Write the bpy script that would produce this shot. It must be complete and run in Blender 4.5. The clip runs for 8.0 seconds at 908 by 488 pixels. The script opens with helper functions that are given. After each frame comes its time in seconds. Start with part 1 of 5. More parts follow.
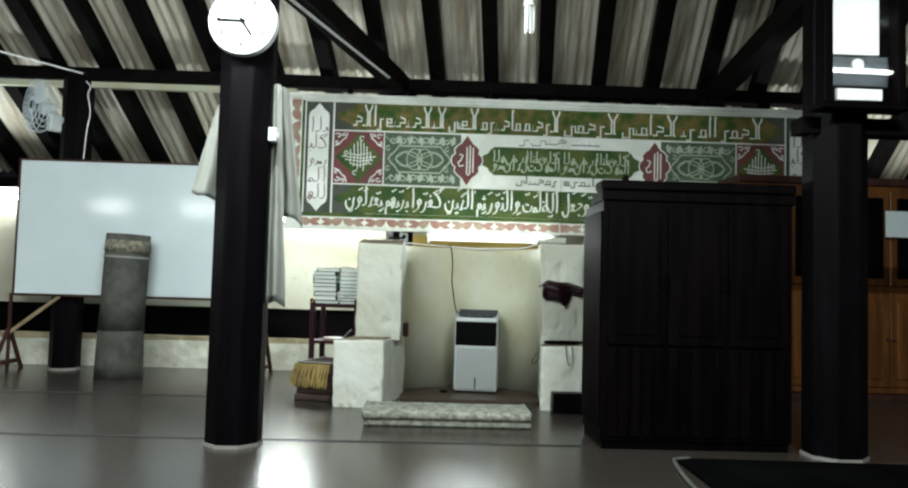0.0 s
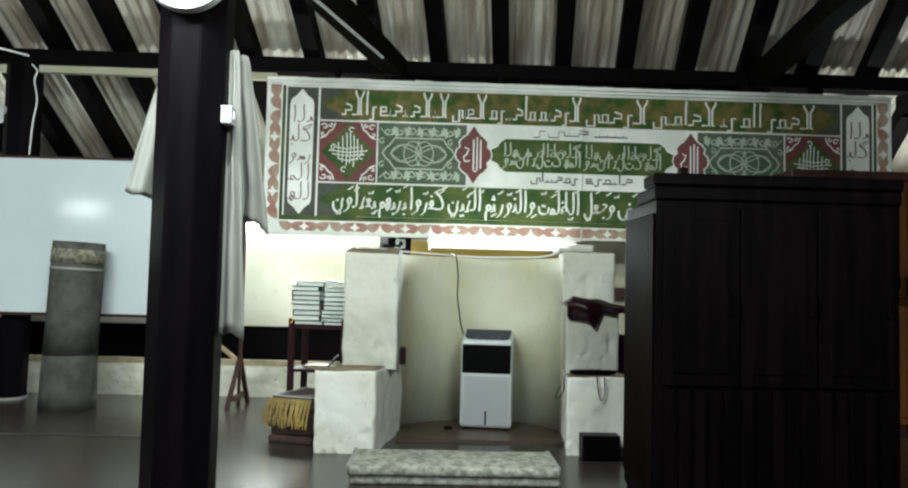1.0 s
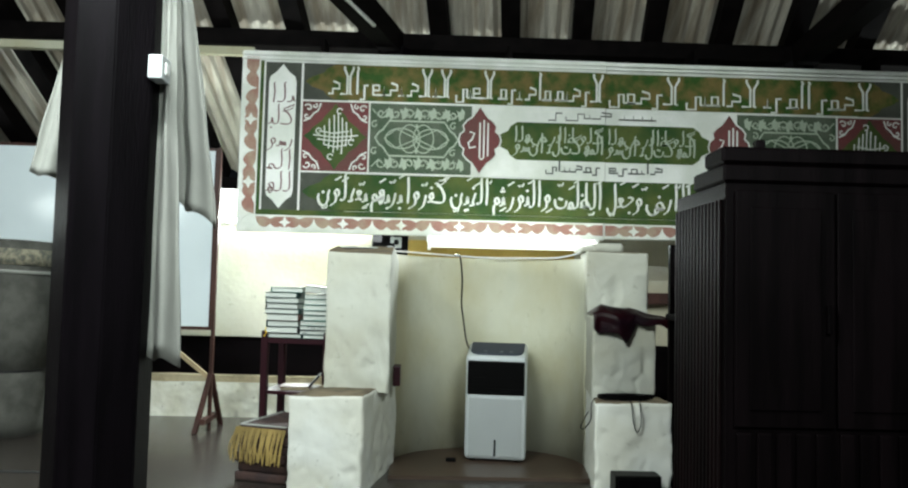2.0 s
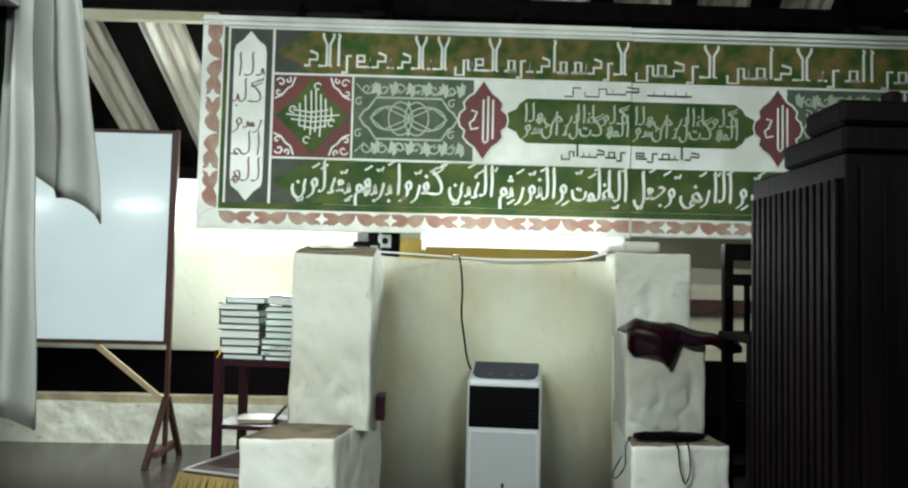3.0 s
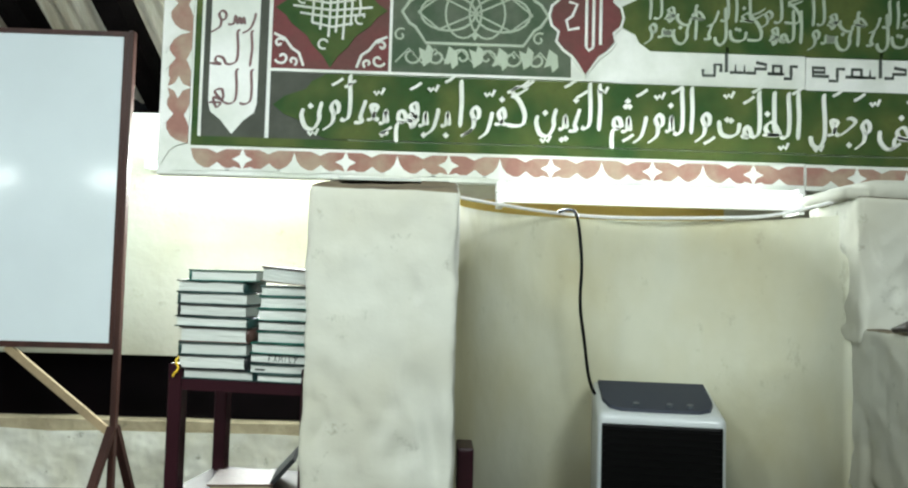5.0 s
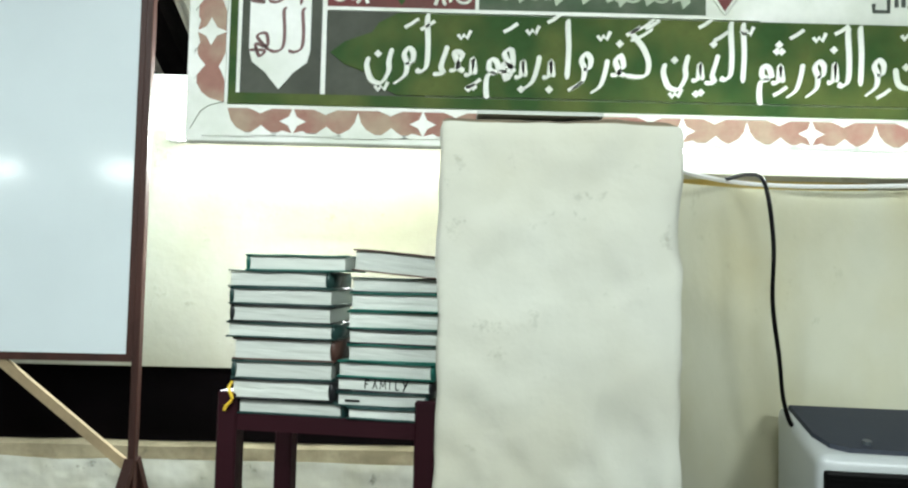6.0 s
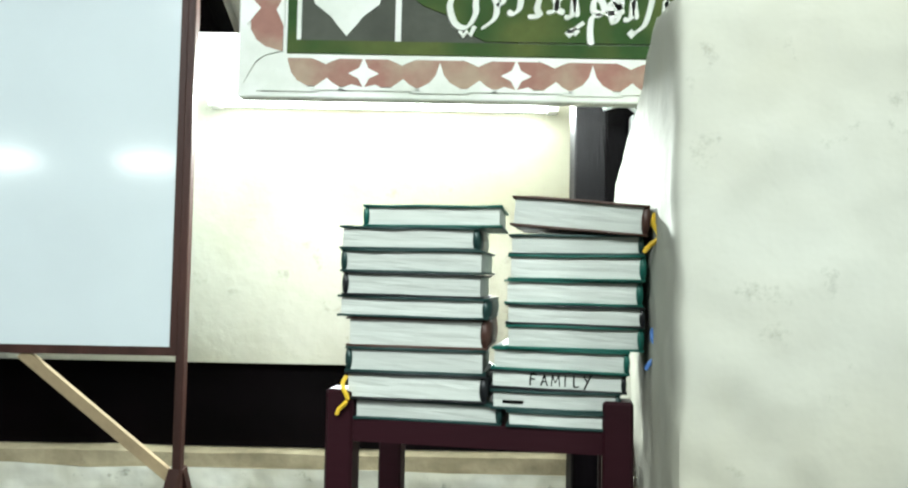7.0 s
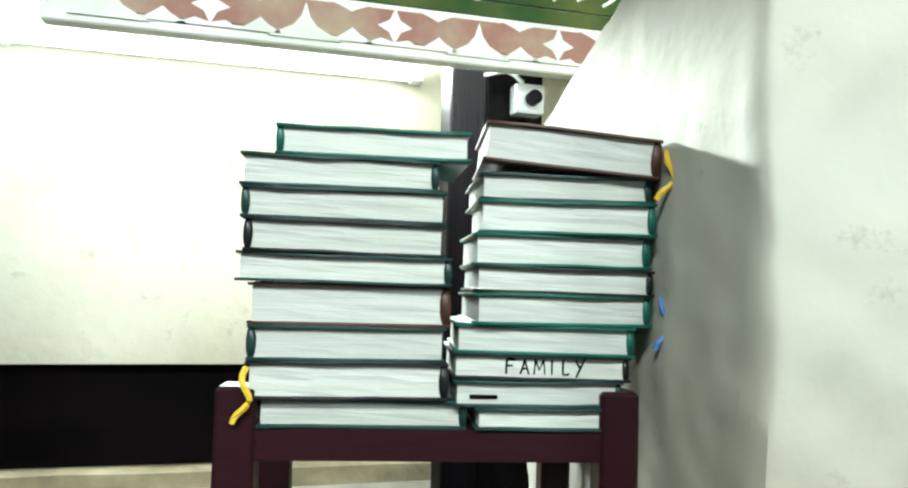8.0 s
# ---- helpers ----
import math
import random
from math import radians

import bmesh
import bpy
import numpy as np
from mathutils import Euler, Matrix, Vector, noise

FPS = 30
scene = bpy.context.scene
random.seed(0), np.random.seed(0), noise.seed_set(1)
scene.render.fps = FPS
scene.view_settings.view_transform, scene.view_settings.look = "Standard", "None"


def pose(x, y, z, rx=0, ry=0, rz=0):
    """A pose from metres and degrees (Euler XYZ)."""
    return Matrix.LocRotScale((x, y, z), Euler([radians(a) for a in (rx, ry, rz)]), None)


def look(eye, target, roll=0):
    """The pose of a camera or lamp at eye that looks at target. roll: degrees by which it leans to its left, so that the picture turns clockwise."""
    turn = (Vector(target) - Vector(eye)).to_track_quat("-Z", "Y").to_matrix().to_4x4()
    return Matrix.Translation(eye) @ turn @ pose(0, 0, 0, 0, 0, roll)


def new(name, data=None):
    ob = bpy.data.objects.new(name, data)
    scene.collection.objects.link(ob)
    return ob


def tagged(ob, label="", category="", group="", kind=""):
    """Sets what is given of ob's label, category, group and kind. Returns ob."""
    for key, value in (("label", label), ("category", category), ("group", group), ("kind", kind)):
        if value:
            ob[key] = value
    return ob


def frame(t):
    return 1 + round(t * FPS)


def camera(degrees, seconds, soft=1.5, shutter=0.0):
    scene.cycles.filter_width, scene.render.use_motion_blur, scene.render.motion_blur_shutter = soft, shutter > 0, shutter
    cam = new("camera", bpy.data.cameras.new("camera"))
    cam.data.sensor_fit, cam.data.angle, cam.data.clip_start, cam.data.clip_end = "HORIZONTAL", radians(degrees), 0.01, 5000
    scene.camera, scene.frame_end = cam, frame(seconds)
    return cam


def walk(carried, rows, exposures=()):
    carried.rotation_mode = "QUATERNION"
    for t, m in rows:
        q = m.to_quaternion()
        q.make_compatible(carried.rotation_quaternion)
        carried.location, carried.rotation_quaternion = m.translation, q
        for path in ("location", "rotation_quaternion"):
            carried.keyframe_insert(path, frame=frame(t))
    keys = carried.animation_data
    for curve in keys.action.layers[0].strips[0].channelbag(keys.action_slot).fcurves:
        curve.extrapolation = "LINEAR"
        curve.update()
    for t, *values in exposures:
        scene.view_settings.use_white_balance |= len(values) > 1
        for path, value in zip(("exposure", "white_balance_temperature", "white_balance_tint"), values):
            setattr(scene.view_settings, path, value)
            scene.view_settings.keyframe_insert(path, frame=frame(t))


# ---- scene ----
cam = camera(62.7, 8.0, soft=2.2)
PATH = [
    (0, (0.477, 0.282, 0.957), (0.532, 2.279, 1.062), 1.6),
    (0.5, (0.463, 0.81, 1.019), (0.522, 2.807, 1.122), 1.5),
    (1, (0.455, 1.288, 1.058), (0.512, 3.284, 1.168), 1.4),
    (2.5, (0.489, 2.527, 1.11), (0.539, 4.523, 1.223), 1.4),
    (3, (0.515, 2.956, 1.14), (0.559, 4.953, 1.247), 1.3),
    (3.5, (0.515, 3.347, 1.134), (0.558, 5.344, 1.236), 1.4),
    (4, (0.448, 3.73, 1.065), (0.491, 5.727, 1.168), 1.4),
    (4.5, (0.343, 4.118, 1.03), (0.38, 6.115, 1.134), 1.4),
    (4.7, (0.289, 4.281, 1.043), (0.329, 6.278, 1.142), 1.6),
    (5.8, (-0.072, 5.02, 1.022), (-0.033, 7.017, 1.129), 1.4),
    (6, (-0.114, 5.155, 1.014), (-0.098, 7.152, 1.112), 1.3),
    (6.5, (-0.248, 5.382, 0.998), (-0.231, 7.38, 1.100), 1.0),
    (7, (-0.363, 5.521, 0.953), (-0.369, 7.518, 1.048), 1.1),
    (7.5, (-0.456, 5.678, 0.899), (-0.302, 7.669, 1.014), 1.5),
    (8, (-0.509, 5.815, 0.901), (0.005, 7.745, 1.01), 1.6),
]
walk(cam, [(t, look(eye, target, roll)) for t, eye, target, roll in PATH],
     exposures=[(0.0, 0.2), (2.5, 0.25), (4.5, 0.25), (6.0, 0.30), (7.0, 0.44), (7.5, 0.56), (8.0, 0.58)])


# ---- light ----
world = bpy.data.worlds.new("world")
scene.world = world
world.use_nodes = True
world.node_tree.nodes["Background"].inputs[0].default_value = (0.75, 0.9, 1.0, 1)
world.node_tree.nodes["Background"].inputs[1].default_value = 0.005


def area_lamp(name, m, sx, sy, power, colour):
    d = bpy.data.lights.new(name, "AREA")
    d.shape, d.size, d.size_y, d.energy, d.color = "RECTANGLE", sx, sy, power, colour
    ob = new(name, d)
    ob.matrix_world = m
    return ob


COOL = (0.90, 1.0, 0.985)
TUBES = [  # middle of the tube, length, turn about z, power to the front, power to the back
    ((-0.63, 8.15, 1.57), 1.2, 0, 80, 1.0),
    ((1.03, 7.46, 1.42), 1.2, 0, 22, 0),
    ((-4.4, 8.15, 1.72), 1.2, 0, 22, 10),
    # unseen behind the cupboards: added to brighten the eave on the right
    ((4.9, 8.15, 1.74), 1.2, 0, 14, 6),
    # four overhead hall tubes, never in view: added as front light on mural and piers
    ((-0.55, 3.6, 3.3), 1.2, 0, 120, 8),
    ((1.9, 0.9, 3.3), 1.2, 0, 175, 20),
    ((-2.0, 3.4, 3.3), 1.2, 0, 125, 8),
    ((4.6, 0.9, 3.3), 1.2, 0, 8, 4),
    ((-3.6, 2.0, 2.15), 0.6, 0, 11, 4),
    ((-5.1, 2.0, 2.15), 0.6, 0, 11, 4),
]

# ---- materials ----


def material(name, colour, rough=0.7, metal=0.0, vary=0.12, grain=60.0, bump=0.15, blotch=3.0, second=None, stretch=(1, 1, 1), coat=0.0, emit=0.0, per_object=0.0, spec=0.5, specks=0.0, lumps=0.0):
    """A surface with colour variation at two scales and a fine relief. second: the colour of its stains."""
    m = bpy.data.materials.new(name)
    m.use_nodes = True
    n, l = m.node_tree.nodes, m.node_tree.links
    b = n["Principled BSDF"]
    b.inputs["Roughness"].default_value, b.inputs["Metallic"].default_value = rough, metal
    b.inputs["Coat Weight"].default_value, b.inputs["Specular IOR Level"].default_value = coat, spec
    tc, mp = n.new("ShaderNodeTexCoord"), n.new("ShaderNodeMapping")
    mp.inputs["Scale"].default_value = stretch
    l.new(tc.outputs["Object"], mp.inputs["Vector"])
    fine, big = n.new("ShaderNodeTexNoise"), n.new("ShaderNodeTexNoise")
    fine.inputs["Scale"].default_value, big.inputs["Scale"].default_value = grain, blotch
    fine.inputs["Detail"].default_value, big.inputs["Detail"].default_value = 4, 6
    l.new(mp.outputs[0], fine.inputs["Vector"]), l.new(mp.outputs[0], big.inputs["Vector"])
    ramp = n.new("ShaderNodeValToRGB")
    ramp.color_ramp.elements[0].position, ramp.color_ramp.elements[1].position = 0.38, 0.62
    dark = second or tuple(c * (1 - 2 * vary) for c in colour)
    ramp.color_ramp.elements[0].color, ramp.color_ramp.elements[1].color = (*dark, 1), (*colour, 1)
    l.new(big.outputs["Fac"], ramp.inputs["Fac"])
    paint = ramp.outputs[0]
    if specks:
        spots, cut, mix = n.new("ShaderNodeTexNoise"), n.new("ShaderNodeValToRGB"), n.new("ShaderNodeMix")
        spots.inputs["Scale"].default_value, spots.inputs["Detail"].default_value, spots.inputs["Roughness"].default_value = 11.0, 8, 0.72
        cut.color_ramp.elements[0].position, cut.color_ramp.elements[1].position = 0.60, 0.70
        cut.color_ramp.elements[1].color = (specks, specks, specks, 1)
        mix.data_type = "RGBA"
        mix.inputs["B"].default_value = (0.10, 0.09, 0.06, 1)
        l.new(mp.outputs[0], spots.inputs["Vector"]), l.new(spots.outputs["Fac"], cut.inputs["Fac"])
        l.new(cut.outputs[0], mix.inputs["Factor"]), l.new(paint, mix.inputs["A"])
        paint = mix.outputs["Result"]
    hsv = n.new("ShaderNodeHueSaturation")
    mr = n.new("ShaderNodeMapRange")
    mr.inputs["To Min"].default_value, mr.inputs["To Max"].default_value = 1 - vary, 1 + vary
    l.new(fine.outputs["Fac"], mr.inputs["Value"])
    value = mr.outputs[0]
    if per_object:
        oi, mo, mu = n.new("ShaderNodeObjectInfo"), n.new("ShaderNodeMapRange"), n.new("ShaderNodeMath")
        mo.inputs["To Min"].default_value, mo.inputs["To Max"].default_value = 1 - per_object, 1 + per_object
        mu.operation = "MULTIPLY"
        l.new(oi.outputs["Random"], mo.inputs["Value"]), l.new(mo.outputs[0], mu.inputs[0]), l.new(value, mu.inputs[1])
        value = mu.outputs[0]
    l.new(value, hsv.inputs["Value"]), l.new(paint, hsv.inputs["Color"])
    l.new(hsv.outputs[0], b.inputs["Base Color"])
    if bump:
        bp = n.new("ShaderNodeBump")
        bp.inputs["Strength"].default_value, bp.inputs["Distance"].default_value = bump, 0.01
        l.new(fine.outputs["Fac"], bp.inputs["Height"]), l.new(bp.outputs[0], b.inputs["Normal"])
        if lumps:
            wide, lump = n.new("ShaderNodeTexNoise"), n.new("ShaderNodeBump")
            wide.inputs["Scale"].default_value, wide.inputs["Detail"].default_value = 6.5, 2
            lump.inputs["Strength"].default_value, lump.inputs["Distance"].default_value = lumps, 0.06
            l.new(mp.outputs[0], wide.inputs["Vector"]), l.new(wide.outputs["Fac"], lump.inputs["Height"])
            l.new(lump.outputs[0], bp.inputs["Normal"])
    if emit:
        b.inputs["Emission Color"].default_value, b.inputs["Emission Strength"].default_value = (*colour, 1), emit
    return m


WHITEWASH = material("whitewash", (0.46, 0.47, 0.41), 0.85, vary=0.05, grain=11, bump=0.5, blotch=2.2, second=(0.41, 0.405, 0.325), specks=0.45, lumps=0.22)
FRESHWASH = material("fresh_whitewash", (0.66, 0.675, 0.625), 0.85, vary=0.04, grain=10, bump=0.5, blotch=3.0, second=(0.60, 0.60, 0.52), specks=0.5, lumps=0.25)
CREAM = material("cream_plaster", (0.425, 0.430, 0.335), 0.75, vary=0.06, grain=14, bump=0.35, blotch=2.6, second=(0.375, 0.355, 0.235), specks=0.28, lumps=0.15, stretch=(1, 1, 0.65))
PLINTH = material("plinth_whitewash", (0.54, 0.54, 0.47), 0.85, vary=0.06, grain=10, bump=0.6, blotch=5.0, second=(0.45, 0.44, 0.35), specks=0.75, lumps=0.6)
WALLCREAM = material("pale_cream_plaster", (0.42, 0.405, 0.335), 0.8, vary=0.05, grain=22, bump=0.3, blotch=2.0, second=(0.37, 0.345, 0.26), specks=0.35)
STRIPE = material("yellow_wall_strip", (0.50, 0.36, 0.10), 0.8, vary=0.08, grain=22, bump=0.2, blotch=3.0, second=(0.40, 0.27, 0.06))
DARKWOOD = material("black_stained_wood", (0.0028, 0.002, 0.0028), 0.45, vary=0.25, grain=30, bump=0.2, stretch=(6, 6, 0.6), spec=0.05)
BEAMWOOD = material("dark_roof_timber", (0.004, 0.003, 0.003), 0.7, vary=0.3, grain=24, bump=0.3, stretch=(4, 1, 4), spec=0.04)
EBONY = material("dark_cabinet_wood", (0.0026, 0.0016, 0.0019), 0.5, vary=0.3, grain=28, bump=0.15, stretch=(5, 5, 0.5), spec=0.03)
MAROON = material("maroon_painted_wood", (0.019, 0.003, 0.006), 0.38, vary=0.08, grain=30, bump=0.06, stretch=(1, 5, 5), spec=0.3)
BROWN = material("reddish_brown_wood", (0.050, 0.020, 0.015), 0.5, vary=0.2, grain=40, bump=0.15, stretch=(4, 4, 0.5), spec=0.25)
TEAK = material("orange_teak", (0.13, 0.045, 0.008), 0.4, vary=0.25, grain=30, bump=0.12, stretch=(5, 5, 0.6))
LATH = material("pale_lath", (0.32, 0.24, 0.135), 0.7, vary=0.15, grain=40, bump=0.15)
FLOOR = material("grey_floor_tile", (0.032, 0.027, 0.023), 0.24, vary=0.08, grain=90, bump=0.02, blotch=1.2)
LINE = material("dark_line", (0.008, 0.008, 0.008), 0.6, vary=0.2)
ROOF = material("corrugated_sheet", (0.50, 0.475, 0.40), 0.55, metal=0.1, vary=0.3, grain=20, bump=0.1, blotch=1.5, second=(0.26, 0.22, 0.165), stretch=(7, 0.4, 1))
BOARD = material("whiteboard_enamel", (0.60, 0.67, 0.69), 0.12, vary=0.015, grain=5, bump=0.0)
CLOTH = material("white_cloth", (0.24, 0.245, 0.22), 0.9, vary=0.08, grain=200, bump=0.15)
SLAT = material("dark_slat_wood", (0.004, 0.0019, 0.0021), 0.6, vary=0.3, grain=28, bump=0.15, stretch=(5, 5, 0.5), spec=0.03)
DUST = material("brown_dust", (0.20, 0.16, 0.10), 0.95, vary=0.25, grain=40, bump=0.4, blotch=7, second=(0.09, 0.07, 0.045))
OCHRE = material("bare_mortar", (0.33, 0.28, 0.18), 0.9, vary=0.15, grain=20, bump=0.5, blotch=5, second=(0.20, 0.165, 0.10), specks=0.6)
DIAL = material("clock_dial", (0.52, 0.54, 0.53), 0.5, vary=0.03, bump=0.0)
DARKBAND = material("dark_maroon_paint", (0.0022, 0.001, 0.0015), 0.6, vary=0.3, grain=15, spec=0.05)
FIXTURE = material("white_enamel", (0.8, 0.8, 0.78), 0.4, vary=0.03)
TUBE = material("lit_tube", (0.9, 1.0, 0.97), 0.5, vary=0.0, bump=0, emit=14)
PLASTIC_W = material("white_plastic", (0.44, 0.47, 0.47), 0.3, vary=0.03, bump=0.02)
SILVER = material("silver_plastic", (0.36, 0.385, 0.38), 0.3, metal=0.15, vary=0.03, grain=200, bump=0.02)
PLASTIC_G = material("grey_plastic", (0.06, 0.072, 0.082), 0.35, vary=0.08, bump=0.02)
SLATE = material("slate_plastic", (0.03, 0.036, 0.05), 0.6, vary=0.06, bump=0.02, spec=0.2)
PLASTIC_B = material("black_plastic", (0.003, 0.003, 0.003), 0.4, vary=0.1, bump=0.03, spec=0.06)
CARPET = material("grey_green_carpet", (0.10, 0.10, 0.088), 0.95, vary=0.18, grain=150, bump=0.6, blotch=8, spec=0.1)
PAPER = material("book_paper", (0.48, 0.51, 0.47), 0.85, vary=0.045, grain=30, bump=0.14, stretch=(0.4, 0.4, 16), per_object=0.12)
WALLPLAIN = material("grey_limewash", (0.22, 0.21, 0.19), 0.85, vary=0.1, grain=15, bump=0.3)


GLASS = bpy.data.materials.new("clear_glass")
GLASS.use_nodes = True
GLASS.node_tree.nodes["Principled BSDF"].inputs["Transmission Weight"].default_value = 1.0
GLASS.node_tree.nodes["Principled BSDF"].inputs["Roughness"].default_value = 0.02

# ---- building helpers ----


def link(name, bm, mat, parent=None, smooth=False):
    me = bpy.data.meshes.new(name)
    bm.normal_update()
    bm.to_mesh(me)
    bm.free()
    for m in mat if isinstance(mat, (list, tuple)) else [mat]:
        me.materials.append(m)
    if smooth:
        me.polygons.foreach_set("use_smooth", [True] * len(me.polygons))
    ob = new(name, me)
    ob.parent = parent
    return ob


def part(name, bm, mat, parent, label="", smooth=False):
    ob = link(name, bm, mat, parent, smooth)
    return tagged(ob, label=label) if label else ob


def part_each(name, bm, mat, parent, label=""):
    """Every connected piece of the bmesh as a part of its own."""
    left_over = set(bm.verts)
    while left_over:
        todo, piece = [left_over.pop()], []
        while todo:
            v = todo.pop()
            piece.append(v)
            for e in v.link_edges:
                o = e.other_vert(v)
                if o in left_over:
                    left_over.discard(o)
                    todo.append(o)
        piece.sort(key=lambda v: v.index)
        at = {v: i for i, v in enumerate(piece)}
        faces = sorted({f for v in piece for f in v.link_faces}, key=lambda f: f.index)
        own = bmesh.new()
        pts = [own.verts.new(v.co) for v in piece]
        for f in faces:
            own.faces.new([pts[at[v]] for v in f.verts])
        part(name, own, mat, parent, label)
    bm.free()


def thing(name, label, category, at=(0, 0, 0), turn=0, group="", kind=""):
    ob = new(name)
    ob.matrix_world = pose(*at, 0, 0, turn)
    return tagged(ob, label, category, group, kind)


def box(x0, x1, y0, y1, z0, z1, bevel=0.0, bm=None, seg=1):
    own = bmesh.new()
    bmesh.ops.create_cube(own, size=1)
    for v in own.verts:
        v.co = ((x0 + x1) / 2 + v.co.x * (x1 - x0), (y0 + y1) / 2 + v.co.y * (y1 - y0), (z0 + z1) / 2 + v.co.z * (z1 - z0))
    if bevel:
        bmesh.ops.bevel(own, geom=own.edges[:], offset=bevel, segments=seg, affect="EDGES", profile=0.6)
    if bm is None:
        return own
    return merge(bm, own)


def merge(bm, own):
    me = bpy.data.meshes.new("tmp")
    own.to_mesh(me)
    own.free()
    bm.from_mesh(me)
    bpy.data.meshes.remove(me)
    return bm


def bar(p, q, w, h=None, bevel=0.0, up=(0, 0, 1)):
    """A straight member from p to q, w wide and h high."""
    p, q = Vector(p), Vector(q)
    d = q - p
    bm = box(-w / 2, w / 2, -(h or w) / 2, (h or w) / 2, 0, d.length, bevel)
    zaxis = d.normalized()
    side = Vector(up) if abs(zaxis.dot(Vector(up))) < 0.95 else Vector((0, 1, 0))
    xaxis = side.cross(zaxis).normalized()
    yaxis = zaxis.cross(xaxis)
    m = Matrix((xaxis, yaxis, zaxis)).transposed().to_4x4()
    bm.transform(Matrix.Translation(p) @ m)
    return bm


def prism(points, z0, z1, bevel=0.0):
    """An upright solid on the outline given as x, y."""
    bm = bmesh.new()
    f = bm.faces.new([bm.verts.new((x, y, z0)) for x, y in points])
    if f.calc_area() and f.normal.z > 0:
        f.normal_flip()
    r = bmesh.ops.extrude_face_region(bm, geom=[f])
    for v in r["geom"]:
        if isinstance(v, bmesh.types.BMVert):
            v.co.z = z1
    bmesh.ops.recalc_face_normals(bm, faces=bm.faces[:])
    if bevel:
        bmesh.ops.bevel(bm, geom=bm.edges[:], offset=bevel, segments=2, affect="EDGES")
    return bm


def cyl(p, q, r, r2=None, n=16):
    p, q = Vector(p), Vector(q)
    d = q - p
    bm = bmesh.new()
    bmesh.ops.create_cone(bm, cap_ends=True, segments=n, radius1=r, radius2=r if r2 is None else r2, depth=d.length)
    bm.transform(Matrix.Translation((p + q) / 2) @ d.to_track_quat("Z", "Y").to_matrix().to_4x4())
    return bm


def rough_up(bm, amount, scale=6.0, cuts=8):
    """Uneven hand-laid plaster: finer faces, pushed in and out."""
    bmesh.ops.subdivide_edges(bm, edges=[e for e in bm.edges if e.calc_length() > 0.05], cuts=cuts, use_grid_fill=True)
    bmesh.ops.triangulate(bm, faces=[f for f in bm.faces if len(f.verts) > 4])
    for v in bm.verts:
        v.co += noise.noise_vector(v.co * scale) * amount + noise.noise_vector(v.co * scale * 3.5) * amount * 0.45
    return bm


def wire(points, r, n=6, steps=6):
    """A round cord along a smooth line through the points."""
    pts = [Vector(p) for p in points]
    line = []
    for i in range(len(pts) - 1):
        a, b, c, d = pts[max(i - 1, 0)], pts[i], pts[i + 1], pts[min(i + 2, len(pts) - 1)]
        for k in range(steps):
            t = k / steps
            line.append(0.5 * (2 * b + (c - a) * t + (2 * a - 5 * b + 4 * c - d) * t * t + (3 * b - a - 3 * c + d) * t ** 3))
    line.append(pts[-1])
    bm, rings = bmesh.new(), []
    for i, p in enumerate(line):
        d = (line[min(i + 1, len(line) - 1)] - line[max(i - 1, 0)]).normalized()
        s = d.cross(Vector((0.31, 0.17, 0.93))).normalized()
        u = d.cross(s)
        rings.append([bm.verts.new(p + r * (math.cos(a) * s + math.sin(a) * u)) for a in (2 * math.pi * k / n for k in range(n))])
    for a, b in zip(rings, rings[1:]):
        for k in range(n):
            bm.faces.new((a[k], a[(k + 1) % n], b[(k + 1) % n], b[k]))
    bm.faces.new(rings[0][::-1]), bm.faces.new(rings[-1])
    bmesh.ops.recalc_face_normals(bm, faces=bm.faces[:])
    return bm


def structure(name, bm, mat, label, category, smooth=False):
    return tagged(link(name, bm, mat, smooth=smooth), label, category, kind="structure")


# ---- the hall ----
structure("floor", box(-7, 9, -5, 8.6, -0.12, 0), FLOOR, "smooth grey floor with thin dark row lines", "floor")
for name, y0, x0, x1 in (("row_line_1", 4.79, -5.0, 1.44), ("row_line_2", 6.37, -5.0, -1.3)):
    structure(name, box(x0, x1, y0 - 0.016, y0 + 0.016, 0.0, 0.004), LINE, "thin dark line across the grey floor", "floor line")

SLOPE, RIDGE, SKEW = 0.70, 0.0, 0.125


def roof_z(y):
    return 3.10 + SLOPE * (7.85 - y)


def roof_x(x, y):
    """Rafters and sheets run slightly askew to the wall."""
    return x + SKEW * (y - 7.85)


# corrugated roof sheets, waves across x
bm = bmesh.new()
xs = np.arange(-7, 10.5, 0.02)
cols = []
for x in xs:
    w = 0.016 * math.sin(2 * math.pi * x / 0.10) + 0.004 * noise.noise((x * 3, 0, 0))
    cols.append([bm.verts.new((roof_x(x, y), y, roof_z(y) + w + 0.06)) for y in (9.3, 7.0, 4.0, RIDGE)])
for a, b in zip(cols, cols[1:]):
    for k in range(3):
        bm.faces.new((a[k], b[k], b[k + 1], a[k + 1]))
roof = structure("ceiling", bm, ROOF, "weathered corrugated roof sheets over dark rafters", "ceiling")
sol = roof.modifiers.new("thick", "SOLIDIFY")
sol.thickness = 0.004
back = bmesh.new()
box(-7, 9, -5, RIDGE, roof_z(RIDGE), roof_z(RIDGE) + 0.05, bm=back)
structure("ceiling_back", back, WALLPLAIN, "plain closed ceiling of the hall", "ceiling")

